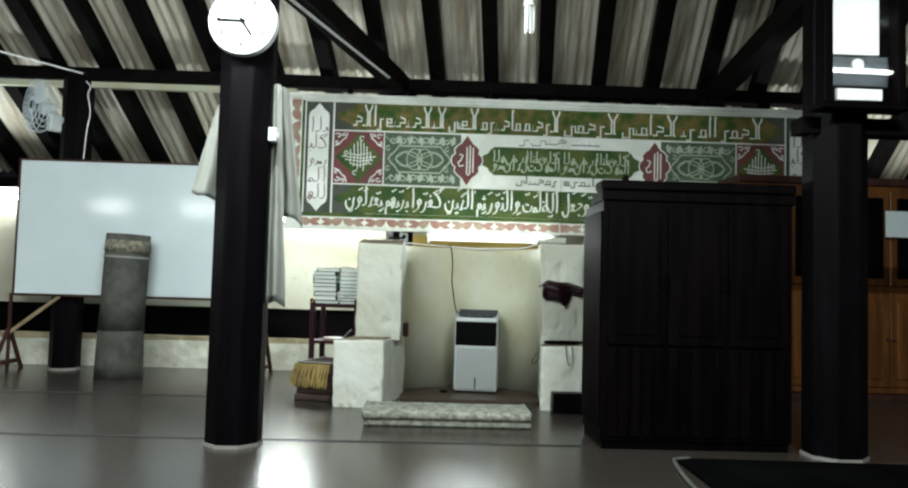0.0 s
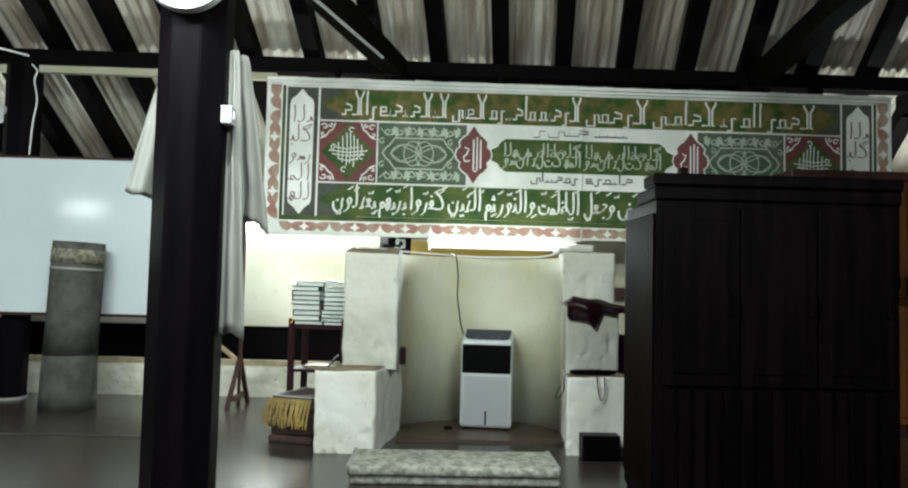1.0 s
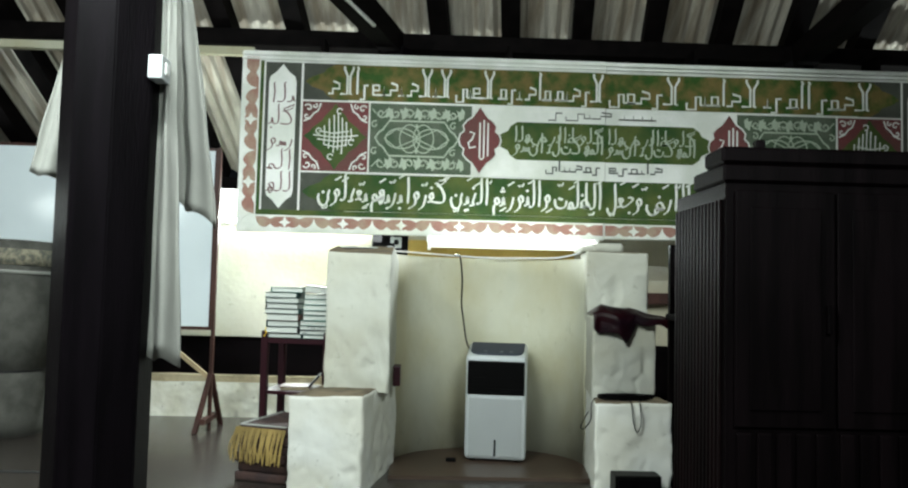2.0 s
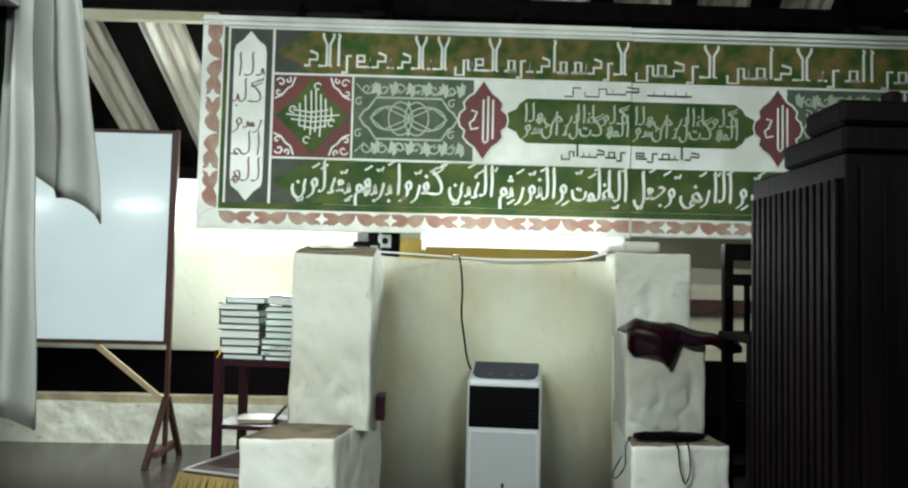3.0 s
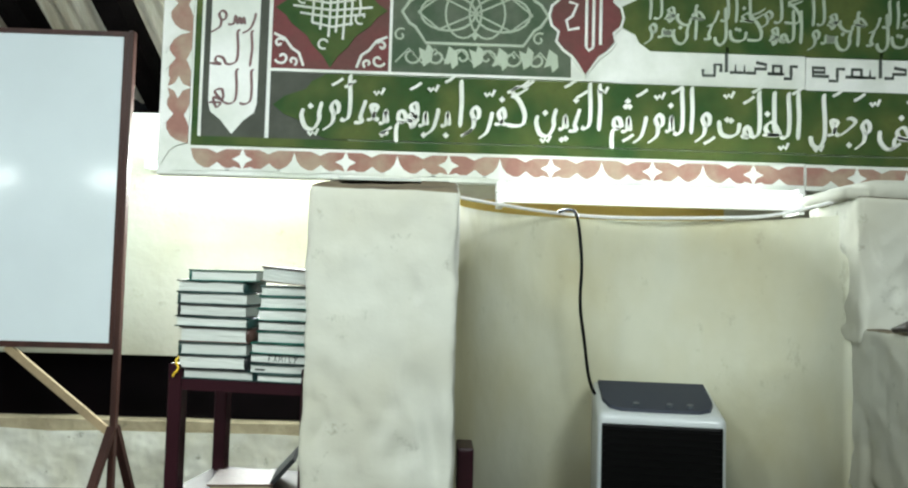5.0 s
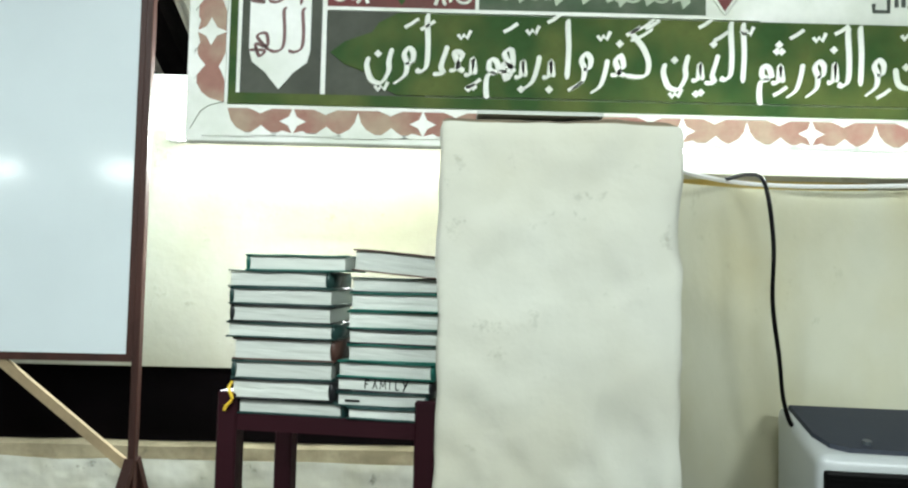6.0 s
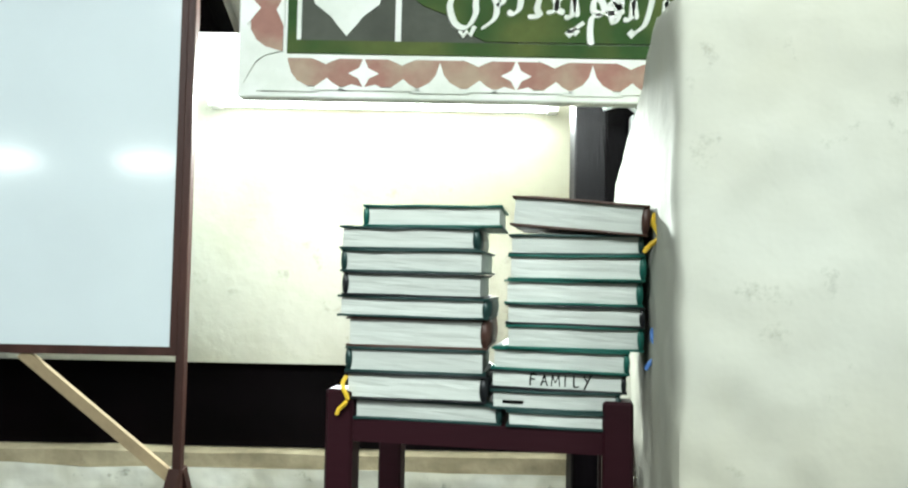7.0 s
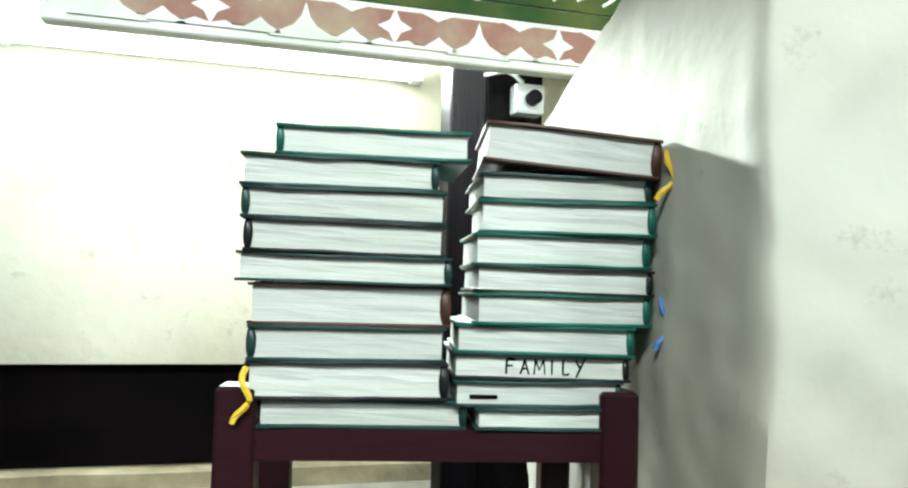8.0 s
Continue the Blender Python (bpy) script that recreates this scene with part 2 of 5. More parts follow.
for i in range(29):
    x = -6.19 + i * 0.555
    structure("rafter", bar((roof_x(x, 9.25), 9.25, roof_z(9.25) - 0.03), (roof_x(x, RIDGE), RIDGE, roof_z(RIDGE) - 0.03), 0.145, 0.15), BEAMWOOD, "dark sloping roof rafter", "rafter")
for y in (9.2, 6.3, 4.7, 2.4):
    structure("purlin", box(-7, 9, y - 0.06, y + 0.06, roof_z(y) - 0.24, roof_z(y) - 0.10), BEAMWOOD, "dark roof purlin", "purlin")
structure("wall_plate", box(-7, 9, 7.76, 7.92, 2.89, 3.02, 0.006), BEAMWOOD, "dark timber beam carried by the posts", "beam")
structure("trim", box(-7, -0.96, 7.80, 7.86, 2.825, 2.886), CREAM, "pale board under the dark beam", "trim")

# the front wall: whitewashed plinth, dark band, cream plaster
bm = box(-7, 0.9, 8.17, 8.5, 0, 0.275)
rough_up(bm, 0.012, 2.5, 30)
# right of the niche the whole wall foot takes the band's dark colour
structure("wall_dark_base", box(0.9, 9, 8.19, 8.5, 0, 0.638), DARKBAND, "dark foot of the wall", "wall")
low_wall = structure("wall_plinth", bm, [PLINTH, DUST], "rough whitewashed low wall", "wall")
for p in low_wall.data.polygons:
    p.material_index = 1 if p.normal.z > 0.8 else 0
bm = rough_up(box(-7, 0.9, 8.178, 8.5, 0.268, 0.328), 0.007, 4, 40)
structure("wall_plinth_top", bm, OCHRE, "bare brown mortar course on the low wall", "wall")
structure("wall_band", box(-7, 0.9, 8.28, 8.5, 0.328, 0.638), DARKBAND, "dark painted band on the wall", "wall")
structure("wall_north", box(-7, 9, 8.22, 8.5, 0.638, 1.78), WALLCREAM, "cream plastered wall", "wall")
# yellow only along the short stretch above the niche rim
structure("wall_stripe", box(0.2, 1.62, 8.214, 8.221, 1.30, 1.455), STRIPE, "yellow stripe on the cream wall", "wall")
structure("wall_coping", box(-7, 9, 8.18, 8.52, 1.78, 1.83), FIXTURE, "white coping on the cream wall", "wall coping")
structure("wall_west", box(-7.3, -7, -5, 8.6, -0.1, 8), WALLPLAIN, "plain limewashed side wall", "wall")
structure("wall_east", box(9, 9.3, -5, 8.6, -0.1, 8), WALLPLAIN, "plain limewashed side wall", "wall")
structure("wall_south", box(-7, 9, -5.3, -5, -0.1, 8), WALLPLAIN, "plain limewashed rear wall", "wall")


def octagon(x, y, w):
    r = w / 2 / math.cos(math.pi / 8)
    return [(x + r * math.cos(math.pi / 8 + k * math.pi / 4), y + r * math.sin(math.pi / 8 + k * math.pi / 4)) for k in range(8)]


def post(x, y, w, top, label):
    ob = thing("post", label, "post", (x, y, 0), group="hall posts", kind="structure")
    part("shaft", prism(octagon(0, 0, w), 0.015, top, 0.004), DARKWOOD, ob)
    part("foot", prism(octagon(0, 0, w + 0.012), 0, 0.02), WALLPLAIN, ob, "worn pale foot of the post")
    return ob


post(-0.64, 4.66, 0.30, roof_z(4.66) - 0.1, "black-stained eight-sided timber post with a clock on it")
post(2.87, 4.66, 0.33, roof_z(4.66) - 0.1, "black-stained eight-sided timber post beside the dark cabinet")
for x in (-3.15, 0.13, 3.30):
    post(x, 7.84, 0.27, 2.9, "black-stained timber post under the wall beam")

structure("tie_beam", bar((0.12, 7.80, 2.94), (-0.62, 4.70, 2.90), 0.15, 0.17), BEAMWOOD, "dark tie beam between the posts", "beam")
structure("tie_beam", bar((3.30, 7.80, 2.94), (2.85, 4.70, 2.90), 0.15, 0.17), BEAMWOOD, "dark tie beam between the posts", "beam")
structure("conduit", cyl((0.02, 7.1, 2.84), (-0.60, 4.85, 2.80), 0.012, n=8), FIXTURE, "pale conduit under the tie beam", "conduit")

# ---- tube lamps ----
# The overhead hall tubes and the far right one are unseen, added for light.
for (x, y, z), length, turn, power, rear in TUBES:
    hall = y < 4
    ob = thing("tube_lamp", "lit white fluorescent tube on a white batten", "lamp", (x, y, z), turn, group="tube lamps")
    part("batten", box(-length / 2, length / 2, 0.012, 0.04, -0.010, 0.016, 0.004) if not hall else box(-length / 2, length / 2, -0.02, 0.02, 0.012, 0.05, 0.004), FIXTURE, ob)
    part("tube", cyl((-length / 2 + 0.03, -0.008, 0), (length / 2 - 0.03, -0.008, 0), 0.018), TUBE, ob, "glowing white tube")
    for s in (-1, 1):
        part("holder", box(s * length / 2 - 0.02, s * length / 2 + 0.02, -0.026, 0.03, -0.02, 0.02, 0.003), FIXTURE, ob)
    if hall:
        for s in (-0.4 * length, 0.4 * length):
            part("rod", cyl((s, 0, 0.05), (s, 0, roof_z(y) + 0.02 - z), 0.006, n=8), PLASTIC_B, ob)
        area_lamp("tube_light", pose(x, y + 0.04, z - 0.03, 27, 0, 0), length, 0.05, power, COOL)
        area_lamp("tube_light", pose(x, y - 0.04, z - 0.03, -60, 0, 0), length, 0.05, rear, COOL)
    elif rear:
        area_lamp("tube_light", pose(x, y - 0.05, z, -75, 0, 0), length, 0.05, power, COOL)
        area_lamp("tube_light", pose(x, y - 0.06, z, 80, 0, 0), length, 0.05, rear, COOL)
        area_lamp("tube_light", pose(x, y - 0.04, z + 0.03, 180, 0, 0), length, 0.05, 20, COOL)
    else:
        area_lamp("tube_light", pose(x, y - 0.045, z + 0.022, -68, 0, 0), length, 0.008, power, COOL)
        area_lamp("tube_light", pose(x, y + 0.01, z - 0.03, 30, 0, 0), length, 0.03, 1.0, COOL)
        part("fascia", box(-length / 2, length / 2, -0.042, -0.03, -0.062, 0.002, 0.003), FIXTURE, ob, "pale fascia board under the tube")
        for s in (-0.5, 0.5):
            part("bracket", box(s * length - 0.012, s * length + 0.012, -0.03, 0.108, -0.075, 0.028), FIXTURE, ob)

# ---- mural over the niche ----
MX0, MX1, MZ0, MZ1, MY = -0.982, 4.414, 1.45, 2.79, 7.573
MID = (MX0 + MX1) / 2
GREEN = material("mural_green", (0.026, 0.066, 0.017), 0.75, vary=0.25, grain=40, bump=0.1, blotch=5, second=(0.080, 0.105, 0.028), spec=0.2)
OLIVE = material("mural_olive", (0.027, 0.074, 0.012), 0.75, vary=0.2, grain=25, bump=0.1, blotch=9, second=(0.149, 0.115, 0.038), spec=0.2)
GREY_GREEN = material("mural_grey_green", (0.057, 0.092, 0.054), 0.75, vary=0.15, grain=40, bump=0.1, blotch=6, second=(0.101, 0.124, 0.088), spec=0.2)
DULL = material("mural_dull_grey", (0.075, 0.082, 0.066), 0.75, vary=0.12, grain=40, bump=0.1, blotch=6, spec=0.2)
RED = material("mural_red", (0.160, 0.050, 0.050), 0.75, vary=0.15, grain=40, bump=0.1, blotch=6, second=(0.120, 0.054, 0.048), spec=0.2)
BORDER_RED = material("border_red", (0.30, 0.155, 0.125), 0.75, vary=0.15, grain=40, bump=0.1, blotch=8, second=(0.36, 0.27, 0.20), spec=0.2)
PALE = material("mural_white", (0.784, 0.800, 0.763), 0.75, vary=0.05, grain=50, bump=0.1, blotch=4, second=(0.636, 0.668, 0.604), spec=0.2)
INK = material("mural_ink", (0.06, 0.075, 0.06), 0.5, vary=0.15)
ROSE = material("mural_rose_line", (0.17, 0.085, 0.08), 0.6, vary=0.12)
SAGE = material("mural_sage_line", (0.40, 0.47, 0.36), 0.5, vary=0.08)


def plate(bm, pts, y, depth):
    """A flat solid on an outline of x, z, its front at y."""
    own = bmesh.new()
    f = own.faces.new([own.verts.new((x, y, z)) for x, z in pts])
    f.normal_update()
    if f.normal.y > 0:
        f.normal_flip()
    r = bmesh.ops.extrude_face_region(own, geom=[f])
    for v in r["geom"]:
        if isinstance(v, bmesh.types.BMVert):
            v.co.y += depth
    bmesh.ops.recalc_face_normals(own, faces=own.faces[:])
    return merge(bm, own)


def stroke(bm, pts, w, y, rise=0.004, closed=False):
    """A raised brush line through points of x, z: a low ridge."""
    n = len(pts)
    rows = []
    for i, (x, z) in enumerate(pts):
        a = pts[(i - 1) % n] if closed or i else pts[0]
        b = pts[(i + 1) % n] if closed or i < n - 1 else pts[-1]
        d = Vector((b[0] - a[0], b[1] - a[1])).normalized()
        ox, oz = -d.y * w / 2, d.x * w / 2
        rows.append((bm.verts.new((x + ox, y, z + oz)), bm.verts.new((x + ox * 0.6, y - rise, z + oz * 0.6)), bm.verts.new((x - ox * 0.6, y - rise, z - oz * 0.6)), bm.verts.new((x - ox, y, z - oz))))
    pairs = list(zip(rows, rows[1:])) + ([(rows[-1], rows[0])] if closed else [])
    for p, q in pairs:
        for k in range(3):
            bm.faces.new((p[k], q[k], q[k + 1], p[k + 1]))
    return bm


def arc(cx, cz, r, a0, a1, n=10, rz=None):
    return [(cx + r * math.cos(radians(a0 + (a1 - a0) * k / n)), cz + (rz or r) * math.sin(radians(a0 + (a1 - a0) * k / n))) for k in range(n + 1)]


def spiral(cx, cz, r, a0, turns, n=14):
    return [(cx + r * (1 - 0.8 * k / n) * math.cos(a0 + turns * 2 * math.pi * k / n), cz + r * (1 - 0.8 * k / n) * math.sin(a0 + turns * 2 * math.pi * k / n)) for k in range(n + 1)]


def lobed(x0, x1, z0, z1, tip):
    """A band with pointed, lobed ends."""
    h, m = z1 - z0, (z0 + z1) / 2
    left = [(x0 + tip, z1), (x0 + tip * 0.72, z1 - h * 0.12), (x0 + tip * 0.62, z1 - h * 0.24), (x0 + tip * 0.22, z1 - h * 0.36), (x0, m)]
    pts = left + [(x, 2 * m - z) for x, z in left[-2::-1]]
    return pts + [(x0 + x1 - x, z) for x, z in pts[::-1]]


# Brush letters, written from right to left: every letter is its advance, its strokes and its dots, in heights of an alif
SCRIPT = {}


def letter(name, advance, *strokes, dots=()):
    SCRIPT[name] = (advance, strokes, dots)


letter("alif", 0.26, ((-0.08, 1.02), (-0.12, 0.95), (-0.10, 0.5), (-0.13, -0.02)))
letter("lam", 0.30, ((-0.06, 1.04), (-0.11, 0.96), (-0.09, 0.5), (-0.11, 0.14), (-0.22, 0.03), (-0.32, 0.06)))
letter("lam_f", 0.46, ((-0.06, 1.04), (-0.11, 0.96), (-0.08, 0.45), (-0.10, 0.05), (-0.24, -0.14), (-0.40, -0.08), (-0.44, 0.10)))
letter("ra", 0.34, ((-0.08, 0.40), (-0.12, 0.20), (-0.22, -0.06), (-0.42, -0.20)))
letter("waw", 0.42, ((-0.22, 0.16), (-0.10, 0.20), (-0.08, 0.36), (-0.18, 0.44), (-0.26, 0.32), (-0.20, 0.16), (-0.24, -0.04), (-0.46, -0.20)))
letter("nun_f", 0.62, ((-0.08, 0.46), (-0.14, 0.24), (-0.14, 0.06), (-0.28, -0.14), (-0.48, -0.10), (-0.58, 0.14), (-0.54, 0.30)), dots=((-0.36, 0.36),))
letter("nun", 0.22, ((-0.04, 0.06), (-0.08, 0.38), (-0.12, 0.08), (-0.24, 0.05)), dots=((-0.10, 0.62),))
letter("ba", 0.22, ((-0.02, 0.06), (-0.07, 0.34), (-0.11, 0.08), (-0.24, 0.05)), dots=((-0.10, -0.16),))
letter("ya", 0.22, ((-0.02, 0.06), (-0.07, 0.34), (-0.11, 0.08), (-0.24, 0.05)), dots=((-0.05, -0.16), (-0.15, -0.19)))
letter("ta_f", 0.62, ((-0.05, 0.30), (-0.10, 0.08), (-0.30, -0.01), (-0.52, 0.06), (-0.58, 0.34)), dots=((-0.27, 0.34), (-0.37, 0.36)))
letter("tha", 0.24, ((-0.02, 0.06), (-0.08, 0.36), (-0.12, 0.08), (-0.26, 0.05)), dots=((-0.05, 0.60), (-0.15, 0.60), (-0.10, 0.72)))
letter("mim", 0.26, ((-0.00, 0.06), (-0.06, 0.22), (-0.16, 0.24), (-0.18, 0.10), (-0.08, 0.02), (-0.28, 0.05)))
letter("mim_f", 0.34, ((-0.00, 0.06), (-0.06, 0.24), (-0.18, 0.26), (-0.20, 0.10), (-0.08, 0.04), (-0.22, 0.00), (-0.26, -0.20), (-0.24, -0.42)))
letter("dal", 0.36, ((-0.06, 0.52), (-0.10, 0.40), (-0.18, 0.16), (-0.14, 0.04), (-0.34, 0.02)))
letter("dhal", 0.36, ((-0.06, 0.52), (-0.10, 0.40), (-0.18, 0.16), (-0.14, 0.04), (-0.34, 0.02)), dots=((-0.16, 0.70),))
letter("kaf", 0.58, ((-0.02, 1.06), (-0.22, 0.92), (-0.46, 0.80), (-0.26, 0.56), (-0.14, 0.30), (-0.18, 0.08), (-0.36, 0.03), (-0.60, 0.05)), ((-0.06, 0.88), (-0.26, 0.76), (-0.50, 0.66)))
letter("fa", 0.30, ((-0.02, 0.05), (-0.16, 0.10), (-0.06, 0.22), (-0.12, 0.40), (-0.22, 0.28), (-0.14, 0.08), (-0.32, 0.05)), dots=((-0.14, 0.60),))
letter("ha", 0.32, ((-0.02, 0.05), (-0.22, 0.36), (-0.08, 0.44), (-0.06, 0.14), (-0.24, 0.20), (-0.18, -0.08), (-0.10, 0.05), (-0.34, 0.05)))
letter("ain", 0.30, ((-0.02, 0.05), (-0.16, 0.14), (-0.06, 0.34), (-0.22, 0.38), (-0.14, 0.12), (-0.32, 0.05)))
letter("jim", 0.40, ((-0.24, 0.42), (-0.12, 0.44), (-0.02, 0.36), (-0.18, 0.20), (-0.40, 0.05)), dots=((-0.18, -0.16),))
letter("sin", 0.44, ((-0.02, 0.06), (-0.06, 0.26), (-0.11, 0.08), (-0.16, 0.26), (-0.21, 0.08), (-0.27, 0.30), (-0.32, 0.07), (-0.46, 0.05)))
letter("zah", 0.46, ((-0.02, 0.06), (-0.22, 0.34), (-0.40, 0.22), (-0.30, 0.06), (-0.06, 0.06), (-0.48, 0.05)), ((-0.14, 1.02), (-0.18, 0.90), (-0.17, 0.10)), dots=((-0.36, 0.52),))
letter("dad_f", 0.86, ((-0.02, 0.06), (-0.18, 0.32), (-0.36, 0.24), (-0.28, 0.06), (-0.06, 0.06), (-0.40, 0.08), (-0.46, -0.12), (-0.64, -0.16), (-0.80, 0.02), (-0.80, 0.24)), dots=((-0.26, 0.54),))
letter("gap", 0.12)
# square letters of the upper band
letter("k_fork", 0.50, ((-0.06, 1.0), (-0.06, 0.90), (-0.17, 0.66), (-0.17, 0.02), (-0.10, 0.02)), ((-0.38, 1.0), (-0.38, 0.90), (-0.27, 0.66), (-0.27, 0.02), (-0.52, 0.02)))
letter("k_tall", 0.20, ((-0.12, 1.0), (-0.06, 0.92), (-0.10, 0.86), (-0.10, 0.02)))
letter("k_tooth", 0.20, ((-0.00, 0.02), (-0.10, 0.02), (-0.10, 0.30), (-0.10, 0.02), (-0.22, 0.02)))
letter("k_box", 0.32, ((0.0, 0.02), (-0.30, 0.02), (-0.30, 0.36), (-0.08, 0.36), (-0.08, 0.18), (-0.30, 0.18)))
letter("k_tail", 0.34, ((-0.04, 0.34), (-0.18, 0.34), (-0.18, 0.04), (-0.18, -0.16), (-0.34, -0.16)))
letter("k_hook", 0.44, ((-0.28, 0.46), (-0.06, 0.38), (-0.06, 0.20), (-0.30, 0.20), (-0.30, 0.02), (-0.46, 0.02)))
letter("k_loop", 0.34, ((0.0, 0.02), (-0.06, 0.02), (-0.06, 0.34), (-0.24, 0.34), (-0.24, 0.02), (-0.04, 0.02), (-0.36, 0.02)))
letter("k_end", 0.46, ((-0.02, 0.02), (-0.02, 0.32), (-0.16, 0.32), (-0.16, -0.14), (-0.42, -0.14), (-0.42, 0.10)))


def pen_line(pts, steps):
    """A smooth line through the points, or the points themselves."""
    if steps < 2:
        return list(pts)
    out = []
    for i in range(len(pts) - 1):
        a, b, c, d = [Vector(pts[min(max(i + o, 0), len(pts) - 1)]) for o in (-1, 0, 1, 2)]
        out += [0.5 * (2 * b + (c - a) * t + (2 * a - 5 * b + 4 * c - d) * t * t + (3 * b - a - 3 * c + d) * t ** 3) for t in (k / steps for k in range(steps))]
    return [tuple(p) for p in out] + [pts[-1]]


def pen_stroke(bm, pts, w, y, nib, rise=0.003):
    """A raised line of a flat pen: broad across the nib, thin along it."""
    rows, n = [], len(pts)
    for i, (x, z) in enumerate(pts):
        a, b = Vector(pts[max(i - 1, 0)]), Vector(pts[min(i + 1, n - 1)])
        d = (b - a).normalized() if (b - a).length > 1e-6 else Vector((1, 0))
        wide = w if nib is None else w * (0.42 + 0.58 * abs(math.sin(math.atan2(d.y, d.x) - nib)))
        if nib is not None and i in (0, n - 1):
            wide *= 0.45
        ox, oz = -d.y * wide / 2, d.x * wide / 2
        rows.append([bm.verts.new((x + ox, y + 0.002, z + oz)), bm.verts.new((x + ox * 0.8, y - rise, z + oz * 0.8)), bm.verts.new((x - ox * 0.8, y - rise, z - oz * 0.8)), bm.verts.new((x - ox, y + 0.002, z - oz))])
    for p, q in zip(rows, rows[1:]):
        for k in range(3):
            bm.faces.new((p[k], q[k], q[k + 1], p[k + 1]))
    bm.faces.new(rows[0]), bm.faces.new(rows[-1][::-1])


def written(text, x0, x1, base, height, y, mat, parent, label, w=0.016, nib=radians(35), marks=0, seed=1, sway=0.0):
    """A line of brush letters from x1 leftwards to x0, each a raised piece of its own."""
    rnd = random.Random(seed)
    names = text.split()
    scale = (x1 - x0) / sum(SCRIPT[n][0] for n in names)
    x = x1
    for n in names:
        advance, strokes, dots = SCRIPT[n]
        lift = rnd.uniform(-sway, sway)
        put = lambda p: (x + p[0] * scale, base + (p[1] + lift) * height)
        if strokes:
            bm = bmesh.new()
            for k, line in enumerate(strokes):
                pen_stroke(bm, pen_line([put(p) for p in line], 5 if nib is not None else 1), w, y - 0.0008 * k, nib)
            for p in dots:
                cx, cz = put(p)
                r = w * 0.62
                plate(bm, [(cx - r, cz), (cx, cz - r), (cx + r, cz), (cx, cz + r)], y - 0.003, 0.005)
            part("letter", bm, mat, parent, label)
        x -= advance * scale
    for k in range(marks):
        cx = x0 + (x1 - x0) * (k + rnd.uniform(0.1, 0.9)) / marks
        cz = base + height * (rnd.uniform(0.72, 0.98) if k % 4 else -0.2)
        line = [(cx, cz), (cx + 0.022, cz + 0.012), (cx + 0.046, cz + 0.03)] if k % 3 else [(cx, cz), (cx + 0.010, cz - 0.014), (cx + 0.02, cz), (cx + 0.03, cz - 0.012), (cx + 0.042, cz + 0.014)]
        bm = bmesh.new()
        pen_stroke(bm, line, w * 0.6, y, None)
        part("vowel_mark", bm, mat, parent)


def lettering(text, x0, x1, z0, z1, y, mat, parent, label, name="letter", weight=0.002):
    """Raised letters fitted into a field of the panel."""
    c = bpy.data.curves.new("letters", "FONT")
    c.body, c.resolution_u, c.offset, c.extrude = text, 2, weight, 0.02
    tmp = bpy.data.objects.new("letters", c)
    scene.collection.objects.link(tmp)
    bpy.context.view_layer.update()
    me = bpy.data.meshes.new_from_object(tmp.evaluated_get(bpy.context.evaluated_depsgraph_get()))
    bpy.data.objects.remove(tmp)
    bpy.data.curves.remove(c)
    co = np.empty(len(me.vertices) * 3)
    me.vertices.foreach_get("co", co)
    co = co.reshape(-1, 3)
    lo, hi = co.min(0), co.max(0)
    u, v, w = ((co - lo) / np.maximum(hi - lo, 1e-6)).T
    me.vertices.foreach_set("co", np.stack([x0 + u * (x1 - x0), y - 0.005 * w, z0 + v * (z1 - z0)], 1).ravel())
    me.materials.clear()
    me.materials.append(mat)
    me.update()
    if name == "letter":
        bm = bmesh.new()
        bm.from_mesh(me)
        bmesh.ops.remove_doubles(bm, verts=bm.verts[:], dist=0.00005)
        bm.verts.index_update(), bm.faces.index_update()
        bpy.data.meshes.remove(me)
        return part_each(name, bm, mat, parent, label)
    ob = new(name, me)
    ob.parent = parent
    return tagged(ob, label=label)


mural = thing("mural", "green, white and red painted calligraphy panel hung under the beam", "mural", kind="")
left = part("panel", box(MX0, MID, MY, MY + 0.05, MZ0, MZ1, 0.004), PALE, mural, "panel half painted with calligraphy")
right = part("panel", box(MID + 0.004, MX1, MY + 0.012, MY + 0.055, MZ0 + 0.012, MZ1, 0.004), PALE, mural, "panel half painted with calligraphy, set slightly back")
for z, h in ((2.752, 0.018), (2.722, 0.012)):
    part("moulding", box(MX0, MX1, MY - 0.014, MY + 0.011, z, z + h, 0.003), PALE, mural, "white moulding along the top")
for x in (-0.4, 1.0, 2.4, 3.8):
    part("hanger", box(x - 0.015, x + 0.015, MY + 0.02, 7.80, MZ1 - 0.03, MZ1 + 0.12), BEAMWOOD, mural, "dark timber hanger")


